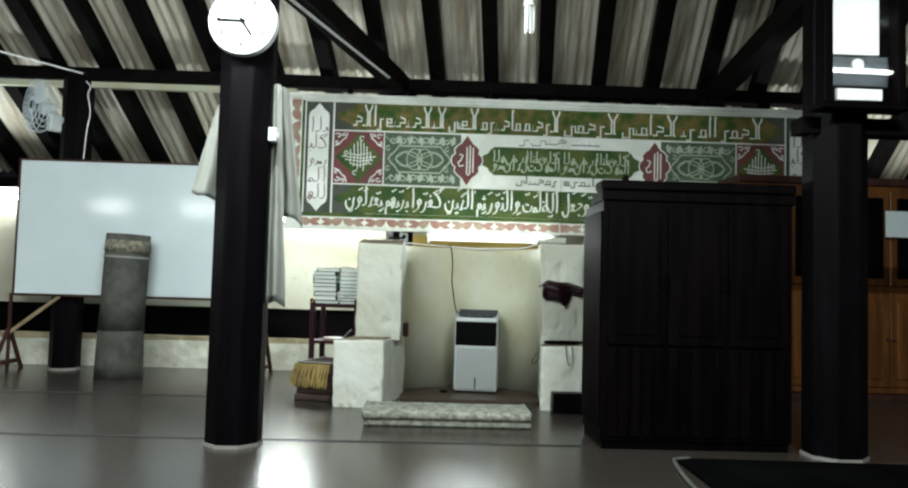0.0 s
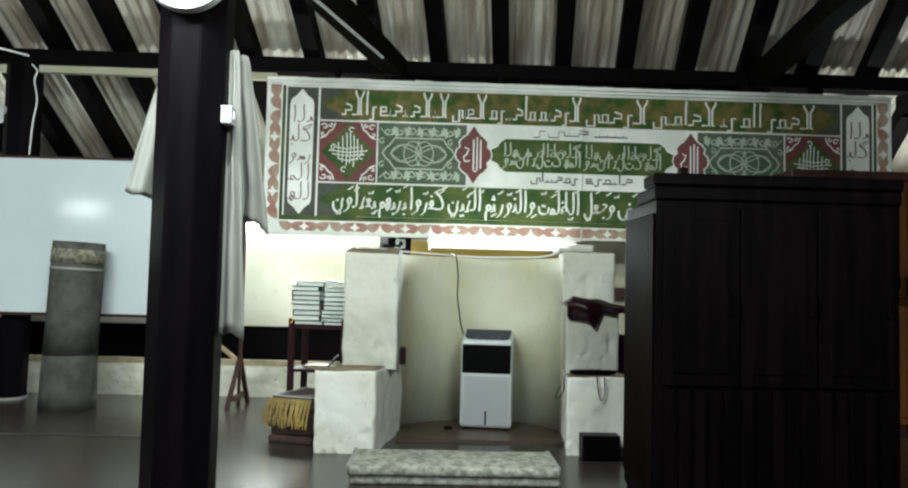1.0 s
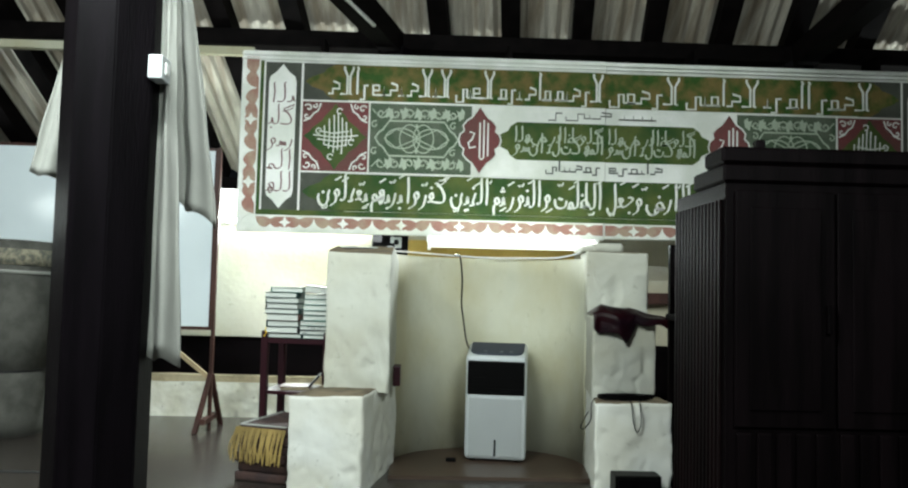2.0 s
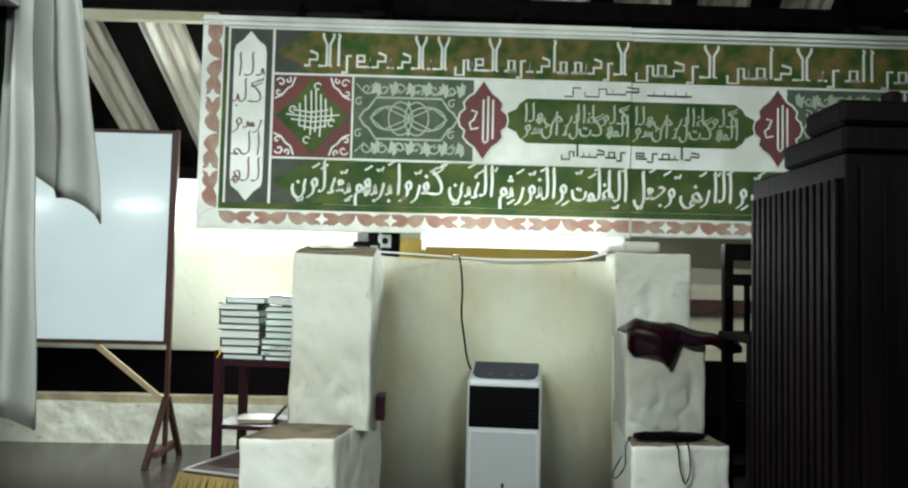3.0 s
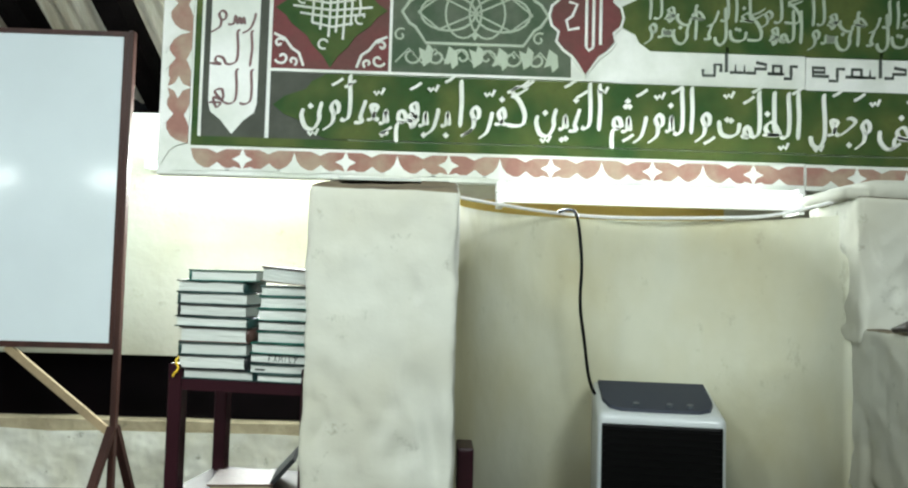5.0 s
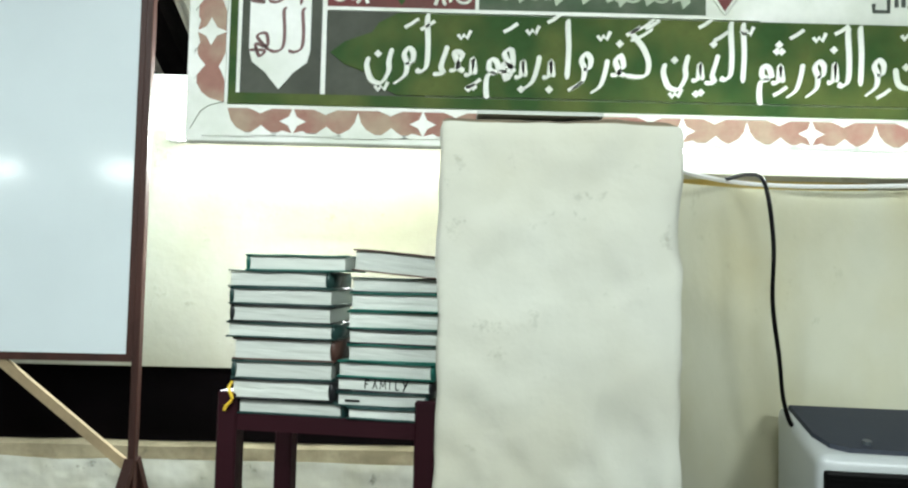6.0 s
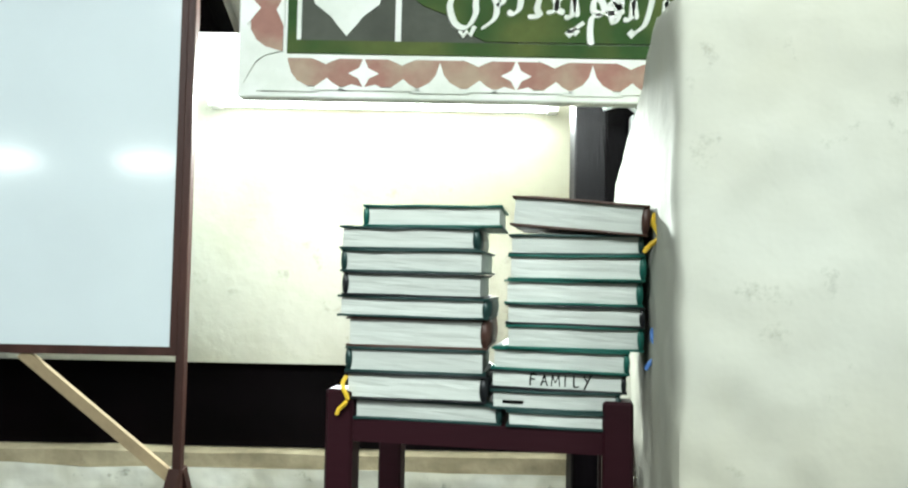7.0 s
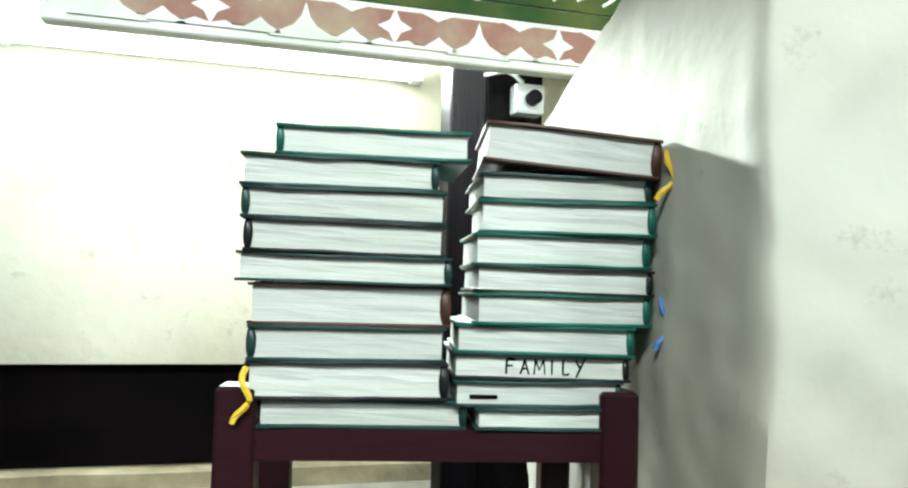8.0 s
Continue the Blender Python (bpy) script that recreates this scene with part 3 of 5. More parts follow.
def border(cells, vertical, mirror=False):
    """Red border with white onion peaks and small stars between them."""
    red, white = bmesh.new(), bmesh.new()
    F, Y = (lambda x: 2 * MID - x) if mirror else (lambda x: x), MY - 0.002
    Yf = Y + (0.012 if mirror else 0)
    for k, (a, size) in enumerate(cells):
        if vertical:
            P = lambda u, v: (F(MX0 + 0.010 + v * 0.122), a + u * size)
        else:
            P = lambda u, v: (F(a + u * size), MZ0 + 0.012 + v * 0.105)
        plate(red, [P(0, 0.20), P(0, 0.94), P(1, 0.94), P(1, 0.20)], Yf - 0.003, 0.006)
        if k % 2 == 0:
            knot = [P(-0.40, 0.05), P(-0.24, 0.22), P(-0.13, 0.34), P(-0.05, 0.55), P(0, 0.88), P(0.05, 0.55), P(0.13, 0.34), P(0.24, 0.22), P(0.40, 0.05)]
        else:
            knot = [P(0, 0.99), P(0.06, 0.70), P(0.20, 0.55), P(0.07, 0.42), P(0, 0.15), P(-0.07, 0.42), P(-0.20, 0.55), P(-0.06, 0.70)]
        plate(white, knot, Yf - 0.0042, 0.006)
        plate(white, [P(0.30, 0.10), P(0.44, 0.30), P(0.52, 0.42), P(0.60, 0.28), P(0.76, 0.10)], Yf - 0.0042, 0.006)
        plate(white, [P(0.28, 0.97), P(0.42, 0.86), P(0.50, 0.78), P(0.58, 0.86), P(0.72, 0.97)], Yf - 0.0042, 0.006)
        if k % 2:
            plate(white, [P(-0.34, 0.10), P(-0.16, 0.26), P(0.0, 0.18), P(0.16, 0.26), P(0.30, 0.10)], Yf - 0.0042, 0.006)
    return red, white


COUNT = round((MID - MX0 - 0.15) / 0.2187)
PITCH = (MID - MX0 - 0.15) / COUNT
cells = [(MX0 + 0.14 + k * PITCH, PITCH) for k in range(COUNT)]
for mirror, own in ((False, left), (True, right)):
    take = cells
    r, w = border(take, False, mirror)
    part("border", r, BORDER_RED, own, "red scalloped border")
    part("border", w, PALE, own, "white onion peaks of the border")
    r, w = border([(MZ0 + 0.13 + k * 0.232, 0.232) for k in range(5)], True, mirror)
    part("border", r, BORDER_RED, own, "red scalloped border")
    part("border", w, PALE, own, "white onion peaks of the border")

for mirror, own in ((False, left), (True, right)):
    F = (lambda x: 2 * MID - x) if mirror else (lambda x: x)
    Y = MY - 0.001 + (0.012 if mirror else 0)
    fx = lambda pts: [(F(x), z) for x, z in pts]
    bm = bmesh.new()
    # dark inner frame
    plate(bm, fx([(-0.845, 1.575), (MID - 0.002, 1.575), (MID - 0.002, 1.612), (-0.845, 1.612)]), Y - 0.004, 0.008)
    plate(bm, fx([(-0.845, 1.612), (-0.815, 1.612), (-0.815, 2.715), (-0.845, 2.715)]), Y - 0.004, 0.008)
    part("inner_frame", bm, GREEN, own, "dark green inner frame")
    # upright side panel
    bm = bmesh.new()
    plate(bm, fx([(-0.815, 1.612), (-0.545, 1.612), (-0.545, 2.705), (-0.815, 2.705)]), Y - 0.002, 0.004)
    part("side_field", bm, DULL, own, "grey-green upright side field")
    bm = bmesh.new()
    cx, w = -0.68, 0.100
    half = [(cx, 2.69), (cx + 0.03, 2.655), (cx + 0.045, 2.635), (cx + w * 0.9, 2.60), (cx + w, 2.56)]
    side = half + [(x, 4.315 - z) for x, z in half[::-1]]
    plate(bm, fx(side + [(2 * cx - x, z) for x, z in side[-2:0:-1]]), Y - 0.006, 0.008)
    part("cartouche", bm, PALE, own, "pale upright cartouche with pointed ends")
    xa, xb = sorted((F(-0.775), F(-0.585)))
    for k, word in enumerate(("lam lam ha", "alif lam mim", "ra sin waw", "kaf lam ba", "ya lam alif")):
        written(word, xa, xb, 1.745 + k * 0.165, 0.145, Y - 0.007, ROSE, own, "dull rose brush letter", 0.013, seed=20 + k)
    # thin pale lines that part the fields
    bm = bmesh.new()
    for x in (-0.54, -0.818):
        plate(bm, fx([(x, 1.612), (x + 0.012, 1.612), (x + 0.012, 2.708), (x, 2.708)]), Y - 0.007, 0.01)
    for z in (1.893, 2.420):
        plate(bm, fx([(-0.528, z), (0.9, z), (0.9, z + 0.012), (-0.528, z + 0.012)]), Y - 0.007, 0.01)
    plate(bm, fx([(-0.818, 2.705), (MID - 0.002, 2.705), (MID - 0.002, 2.716), (-0.818, 2.716)]), Y - 0.007, 0.01)
    plate(bm, fx([(-0.042, 1.905), (-0.030, 1.905), (-0.030, 2.42), (-0.042, 2.42)]), Y - 0.007, 0.01)
    part("dividing_line", bm, PALE, own, "white dividing lines")
    # corner fields beside the long bands
    for z0, z1 in ((1.612, 1.893), (2.432, 2.705)):
        bm = bmesh.new()
        plate(bm, fx([(-0.528, z0), (-0.2, z0), (-0.2, z1), (-0.528, z1)]), Y - 0.002, 0.004)
        part("corner_field", bm, DULL, own, "dull corner field beside the band")
    # square with a diamond
    bm = bmesh.new()
    plate(bm, fx([(-0.528, 1.905), (-0.042, 1.905), (-0.042, 2.42), (-0.528, 2.42)]), Y - 0.002, 0.004)
    part("square_field", bm, RED, own, "dull red square field")
    bm = bmesh.new()
    dcx, dcz = -0.285, 2.1625
    q = [(0.232, 0), (0.19, 0.03), (0.165, 0.065), (0.10, 0.115), (0.075, 0.155), (0.03, 0.20), (0, 0.248)]
    ring = [(dcx + x, dcz + z) for x, z in q] + [(dcx - x, dcz + z) for x, z in q[-2::-1]]
    ring += [(x, 2 * dcz - z) for x, z in ring[-2:0:-1]]
    plate(bm, fx(ring), Y - 0.006, 0.008)
    part("diamond", bm, GREEN, own, "dark green lobed diamond")
    for sx in (-1, 1):
        for sz in (-1, 1):
            bm = bmesh.new()
            for (ax, az, r, a0) in ((0.20, 0.21, 0.03, 0.4), (0.155, 0.225, 0.02, 2.0), (0.212, 0.15, 0.022, 3.6)):
                stroke(bm, fx([(dcx + sx * (x - 0), dcz + sz * z) for x, z in spiral(ax, az, r, a0, 0.9)]), 0.011, Y - 0.003)
            stroke(bm, fx([(dcx + sx * x, dcz + sz * z) for x, z in ((0.235, 0.11), (0.19, 0.13), (0.16, 0.17), (0.13, 0.19), (0.11, 0.245))]), 0.012, Y - 0.003)
            part("corner_scroll", bm, PALE, own, "white corner scroll")
    bm = bmesh.new()
    for k, (x, a, b) in enumerate(((-0.08, -0.06, 0.08), (-0.045, -0.09, 0.13), (-0.01, -0.12, 0.16), (0.02, -0.10, 0.17), (0.05, -0.13, 0.14), (0.08, -0.07, 0.11), (0.115, -0.03, 0.06))):
        stroke(bm, fx([(dcx + x, dcz + a), (dcx + x + 0.005, dcz + (a + b) / 2), (dcx + x, dcz + b)]), 0.010, Y - 0.006)
    for z, a, b in ((0.0, -0.16, 0.17), (-0.03, -0.13, 0.14), (0.03, -0.12, 0.10), (-0.07, -0.08, 0.09)):
        stroke(bm, fx([(dcx + a, dcz + z + 0.01), (dcx + (a + b) / 2, dcz + z - 0.006), (dcx + b, dcz + z + 0.012)]), 0.010, Y - 0.006)
    for x, z in ((-0.12, 0.04), (0.12, -0.04), (-0.03, -0.15), (0.03, 0.19)):
        stroke(bm, fx(arc(dcx + x, dcz + z, 0.02, 20, 300)), 0.009, Y - 0.006)
    bm.verts.index_update(), bm.faces.index_update()
    part_each("letter_bar", bm, PALE, own)
    # arabesque field
    bm = bmesh.new()
    plate(bm, fx([(-0.03, 1.905), (0.72, 1.905), (0.72, 2.42), (-0.03, 2.42)]), Y - 0.002, 0.004)
    part("arabesque_field", bm, GREY_GREEN, own, "grey-green arabesque field")
    ocx, ocz = 0.315, 2.1625
    octo = [(0.30, 0), (0.27, 0.045), (0.245, 0.06), (0.20, 0.125), (-0.20, 0.125), (-0.245, 0.06), (-0.27, 0.045), (-0.30, 0), (-0.27, -0.045), (-0.245, -0.06), (-0.20, -0.125), (0.20, -0.125), (0.245, -0.06), (0.27, -0.045)]
    bm = bmesh.new()
    plate(bm, fx([(ocx + x, ocz + z) for x, z in octo]), Y - 0.005, 0.006)
    part("long_octagon", bm, GREY_GREEN, own, "long eight-sided field")
    bm, leaves = bmesh.new(), bmesh.new()
    stroke(bm, fx([(ocx + x * 1.02, ocz + z * 1.04) for x, z in octo]), 0.014, Y - 0.004, closed=True)
    for k in (-1, 1):
        stroke(bm, fx(arc(ocx + k * 0.115, ocz, 0.115, 0, 360, 20, 0.075)), 0.010, Y - 0.005, closed=True)
        stroke(bm, fx(arc(ocx + k * 0.05, ocz, 0.075, 0, 360, 20, 0.105)), 0.009, Y - 0.005, closed=True)
        stroke(bm, fx([(ocx + x, ocz + k * z) for x, z in ((-0.24, 0), (-0.15, 0.07), (0, 0), (0.15, -0.07), (0.24, 0))]), 0.009, Y - 0.005)
        for j in range(6):
            x = ocx + (j - 2.5) * 0.105
            z = ocz + k * 0.185
            stroke(bm, fx(spiral(x, z, 0.042, 0.6 + j * 1.57, 1.1 if j % 2 else -1.1)), 0.010, Y - 0.003)
            leaf = [(x + 0.05, z - 0.045), (x + 0.085, z - 0.02), (x + 0.09, z + 0.03), (x + 0.066, z + 0.052), (x + 0.058, z + 0.022), (x + 0.03, z + 0.034), (x + 0.04, z)]
            if (j + (k > 0)) % 2:
                leaf = [(p, 2 * z - q) for p, q in leaf]
            plate(leaves, fx(leaf), Y - 0.006, 0.006)
        stroke(bm, fx([(ocx - 0.33 + j * 0.055, ocz + k * (0.185 + 0.03 * (-1) ** j)) for j in range(13)]), 0.008, Y - 0.003)
        for dx in (-0.31, 0.27):
            stroke(bm, fx(spiral(ocx + dx, ocz + k * 0.10, 0.03, 1.0, 1.0)), 0.009, Y - 0.003)
        plate(bm, fx([(ocx, ocz + k * 0.115), (ocx + 0.014, ocz + k * 0.09), (ocx, ocz + k * 0.065), (ocx - 0.014, ocz + k * 0.09)]), Y - 0.008, 0.006)
    part("scroll", bm, SAGE, own, "pale green interlaced scrolls")
    leaves.verts.index_update(), leaves.faces.index_update()
    part_each("leaf", leaves, SAGE, own)
    # red medallion
    bm = bmesh.new()
    mcx, mcz = 0.782, 2.1675
    q = [(0.148, 0), (0.138, 0.04), (0.110, 0.065), (0.118, 0.105), (0.09, 0.14), (0.055, 0.165), (0.03, 0.20), (0, 0.245)]
    ring = [(mcx + x, mcz + z) for x, z in q] + [(mcx - x, mcz + z) for x, z in q[-2::-1]]
    ring += [(x, 2 * mcz - z) for x, z in ring[-2:0:-1]]
    plate(bm, fx(ring), Y - 0.007, 0.008)
    medal = part("medallion", bm, RED, own, "red lobed medallion")
    bm = bmesh.new()
    stroke(bm, fx([(mcx + (x - mcx) * 1.06, mcz + (z - mcz) * 1.04) for x, z in ring]), 0.012, Y - 0.005, closed=True)
    sg = -1 if mirror else 1
    for x, a, b in ((0.06, -0.12, 0.13), (0.03, -0.13, 0.15), (0.0, -0.13, 0.13)):
        stroke(bm, fx([(mcx + sg * x, mcz + a), (mcx + sg * x, mcz), (mcx + sg * x, mcz + b)]), 0.013, Y - 0.007)
    stroke(bm, fx([(mcx + sg * x, mcz + z) for x, z in ((0.03, -0.13), (0.012, -0.145), (0, -0.13))]), 0.012, Y - 0.007)
    stroke(bm, fx([(mcx + sg * x, mcz + z) for x, z in ((-0.03, -0.05), (-0.075, -0.06), (-0.085, -0.02), (-0.06, 0.0), (-0.04, 0.05), (-0.075, 0.06))]), 0.012, Y - 0.007)
    bm.verts.index_update(), bm.faces.index_update()
    part_each("letter_bar", bm, PALE, own)
    # halves of the long bands and of the middle cartouche
    for name, z0, z1, mat, lab in (("top_band", 2.437, 2.700, OLIVE, "dark green band with olive mottling"), ("bottom_band", 1.616, 1.888, GREEN, "dark green lower band")):
        bm = bmesh.new()
        pts = lobed(-0.515, 2 * MID + 0.515, z0, z1, 0.22)[:9]
        plate(bm, fx([(MID - 0.002, z1)] + pts + [(MID - 0.002, z0)]), Y - 0.006, 0.008)
        part(name, bm, mat, own, lab)
    bm = bmesh.new()
    pts = lobed(0.885, 2 * MID - 0.885, 2.032, 2.312, 0.17)[:9]
    plate(bm, fx([(MID - 0.002, 2.312)] + pts + [(MID - 0.002, 2.032)]), Y - 0.006, 0.008)
    part("cartouche", bm, GREEN, own, "green pointed middle cartouche")

KUFIC = "k_fork k_hook k_loop k_tail gap k_tall k_tall k_loop gap k_tail k_tooth gap k_fork k_hook k_tall k_loop k_tooth k_end gap k_fork k_tail k_hook k_loop k_end"
KUFIC_2 = "k_fork k_tail k_hook k_tooth k_loop gap k_loop k_tall k_hook gap k_tooth k_tail k_loop gap k_fork k_box k_tooth k_end gap k_fork k_tooth k_fork k_hook gap k_tooth k_hook k_tooth k_box gap k_tail k_tall k_fork k_hook"
written(KUFIC, MID + 0.02, 3.74, 2.478, 0.21, MY + 0.004, PALE, right, "white square letter on the green band", 0.017, None)
written(KUFIC_2, -0.34, MID - 0.015, 2.478, 0.21, MY - 0.008, PALE, left, "white square letter on the green band", 0.017, None)
written("alif lam jim mim dal gap lam lam ha gap alif lam dhal ya gap jim lam fa gap alif lam sin mim waw ta_f gap waw gap alif lam alif ra dad_f gap waw jim ain lam_f", MID + 0.02, 3.74, 1.682, 0.19, MY + 0.004, PALE, right, "white brush letter on the lower green band", 0.0215, marks=26, seed=3, sway=0.05)
written("alif lam zah lam mim ta_f gap waw alif lam nun waw ra gap tha mim_f gap alif lam dhal ya nun_f gap kaf fa ra waw alif gap ba ra ba ha mim_f gap ya ain dal lam waw nun_f", -0.40, MID - 0.015, 1.682, 0.19, MY - 0.008, PALE, left, "white brush letter on the lower green band", 0.0215, marks=26, seed=4, sway=0.05)
written("k_tooth k_tooth k_tooth k_tooth gap k_hook k_tooth k_end k_tail", 1.29, MID + 0.38, 2.352, 0.11, MY - 0.003, DULL, left, "grey square letter on white", 0.009, None)
# two woven lines of letters in the middle cartouche
for own, x0, x1, y in ((left, 1.03, MID - 0.01, MY - 0.009), (right, MID + 0.012, 2 * MID - 1.03, MY + 0.003)):
    written("alif lam mim ha gap kaf ta_f lam_f dal gap alif nun_f sin waw", x0, x1, 2.085, 0.135, y, SAGE, own, "pale green brush letter", 0.0155, seed=7)
    written("kaf lam waw gap zah alif lam ra gap dad_f ha lam alif", x0, x1, 2.165, 0.115, y - 0.0006, SAGE, own, "pale green brush letter", 0.0145, seed=8)
written("k_hook k_tall k_tooth k_loop k_tail k_box", MID + 0.03, 2 * MID - 1.27, 1.95, 0.105, MY + 0.008, INK, right, "dark square letter on white", 0.013, None)
written("k_tail k_loop k_hook k_tooth k_tooth k_tall k_end", 1.27, MID - 0.03, 1.95, 0.105, MY - 0.004, INK, left, "dark square letter on white", 0.013, None)

# ---- whiteboard on its stand ----
wb = thing("whiteboard", "large white writing board on a brown wooden stand", "whiteboard", (0, 7.66, 0))
WX0, WX1 = -3.60, -1.155
part("sheet", box(WX0 + 0.02, WX1 - 0.02, 0.0, 0.014, 0.745, 2.045), BOARD, wb, "glossy white enamel sheet")
for name, b in (("rail", box(WX0, WX1, -0.006, 0.022, 0.720, 0.745)), ("rail", box(WX0, WX1, -0.006, 0.022, 2.045, 2.065)), ("stile", box(WX0, WX0 + 0.02, -0.006, 0.022, 0.745, 2.045)), ("stile", box(WX1 - 0.02, WX1, -0.006, 0.022, 0.745, 2.045))):
    part(name, b, BROWN, wb, "brown wooden edge")
for x, s in ((WX1 + 0.012, -1), (WX0 - 0.012, 1)):
    part("leg", box(x - 0.012, x + 0.012, -0.010, 0.024, 0.0, 2.07 if s < 0 else 0.745, 0.003), BROWN, wb, "brown wooden leg")
    part("brace", bar((x, 0.01, 0.36), (x + s * 0.46, 0.012, 0.720), 0.018, 0.032), LATH, wb, "pale diagonal lath")
    part("foot", bar((x, -0.005, 0.40), (x - 0.045, -0.19, 0.0), 0.035, 0.022), BROWN, wb)
    part("foot", bar((x, 0.02, 0.40), (x + 0.03, 0.2, 0.0), 0.035, 0.022), BROWN, wb)
    part("tie", box(x - 0.02, x + 0.02, -0.16, 0.17, 0.06, 0.10), BROWN, wb)

# ---- niche and its piers ----
ring = [(0.82 + 0.585 * math.cos(a), 6.67 + 0.45 * math.sin(a)) for a in np.linspace(math.pi, 0, 33)]
outer = [(0.82 + 0.67 * math.cos(a), 6.67 + 0.53 * math.sin(a)) for a in np.linspace(0, math.pi, 33)]
structure("wall_niche", prism(ring + outer, 0, 1.275), CREAM, "curved cream plaster niche", "niche", True)
bpy.data.objects["wall_niche"].data.polygons.foreach_set("use_smooth", [abs(p.normal.z) < 0.5 for p in bpy.data.objects["wall_niche"].data.polygons])
NICHEFLOOR = material("brown_niche_floor", (0.055, 0.036, 0.024), 0.4, vary=0.1, grain=30, bump=0.05)
structure("floor_niche", prism([(0.24, 6.36), (1.40, 6.36)] + ring[::-1], 0.0, 0.02), NICHEFLOOR, "brown floor of the niche", "floor")


def masonry(name, bm, label, amount=0.006, cuts=7, scale=4.0):
    """A lumpy whitewashed block; brown dust lies on its level faces."""
    ob = structure(name, rough_up(bm, amount, scale, cuts), [WHITEWASH, DUST], label, "masonry block", True)
    for p in ob.data.polygons:
        p.material_index = 1 if p.normal.z > 0.8 else 0
    return ob


def pier(corners, z0, z1, slope=None):
    """A block on a four-cornered plan, finely divided, with slightly rounded edges."""
    n = 44
    bm = box(0, 1, 0, 1, 0, 1)
    bmesh.ops.subdivide_edges(bm, edges=bm.edges[:], cuts=n, use_grid_fill=True)
    a, b, c, d = [Vector(p) for p in corners]
    R, size = 0.015, ((b - a).length, (d - a).length, z1 - z0)
    for v in bm.verts:
        u, w, h = v.co
        at = Vector((u * size[0], w * size[1], h * size[2]))
        core = Vector((min(max(at.x, R), size[0] - R), min(max(at.y, R), size[1] - R), min(at.z, size[2] - R)))
        if (at - core).length > R:
            at = core + (at - core).normalized() * R
        u, w, h = at.x / size[0], at.y / size[1], at.z / size[2]
        p = (a * (1 - u) + b * u) * (1 - w) + (d * (1 - u) + c * u) * w
        top = z1 - (slope(p.y) if slope else 0)
        v.co = (p.x, p.y, z0 + (top - z0) * h)
    for v in bm.verts:
        p = v.co.copy()
        gouge = max(0.0, noise.noise((p.x * 13, p.y * 13, p.z * 6)) - 0.25) * max(0.0, noise.noise((p.x * 3, p.y * 3, p.z * 3 + 4)) + 0.25)
        v.co += noise.noise_vector(p * 3.0) * 0.007 + noise.noise_vector(p * 11) * 0.004 + noise.noise_vector(p * 26) * 0.0024
        worn = min(1.0, max(0.0, 1.15 - 2.2 * (p.z - z0) / size[2]))  # the lower half is pitted
        gouge += worn * max(0.0, noise.noise((p.x * 21, p.y * 21, p.z * 17)) - 0.05) * 0.45
        v.co += (Vector(((a.x + c.x) / 2, (a.y + c.y) / 2, p.z)) - p).normalized() * gouge * 0.05
    return bm


def masonry_block(name, bm, label, paint=WHITEWASH):
    ob = structure(name, bm, [paint, DUST], label, "masonry block", True)
    for p in ob.data.polygons:
        p.material_index = 1 if p.normal.z > 0.75 else 0
    ob.data.set_sharp_from_angle(angle=radians(38))
    return ob


masonry_block("wall_pier_left", pier([(-0.133, 6.305), (0.237, 6.245), (0.25, 7.06), (-0.035, 7.06)], 0.495, 1.306, lambda y: 0.22 * max(0, 6.48 - y) + 0.24 * max(0, y - 6.48)), "rough whitewashed pier beside the niche")
masonry_block("wall_pedestal_left", pier([(-0.258, 5.985), (0.122, 5.98), (0.26, 6.72), (-0.07, 6.72)], 0, 0.512), "freshly whitewashed pedestal before the pier", FRESHWASH)
masonry_block("wall_pier_right", pier([(1.39, 6.60), (1.77, 6.60), (1.77, 6.98), (1.42, 6.98)], 0.90, 1.318), "rough whitewashed upper pier block")
masonry_block("wall_pier_right_low", pier([(1.352, 6.235), (1.708, 6.235), (1.72, 6.96), (1.44, 6.96)], 0.485, 0.94), "rough whitewashed lower pier block")
masonry_block("wall_pedestal_right", pier([(1.333, 6.04), (1.745, 6.04), (1.745, 6.9), (1.44, 6.9)], 0, 0.498), "freshly whitewashed pedestal with cords on it", FRESHWASH)
masonry("wall_cap_right", box(1.44, 1.62, 6.62, 6.9, 1.312, 1.372, 0.012), "flat whitewashed stone on the pier", 0.004, 4)
masonry("wall_cap_right", box(1.37, 1.50, 6.64, 6.9, 1.314, 1.350, 0.010), "flat whitewashed stone on the pier", 0.004, 4)
structure("wall_ledge", box(1.78, 4.0, 8.10, 8.22, 0.98, 1.07), BROWN, "brown timber ledge on the wall", "ledge")

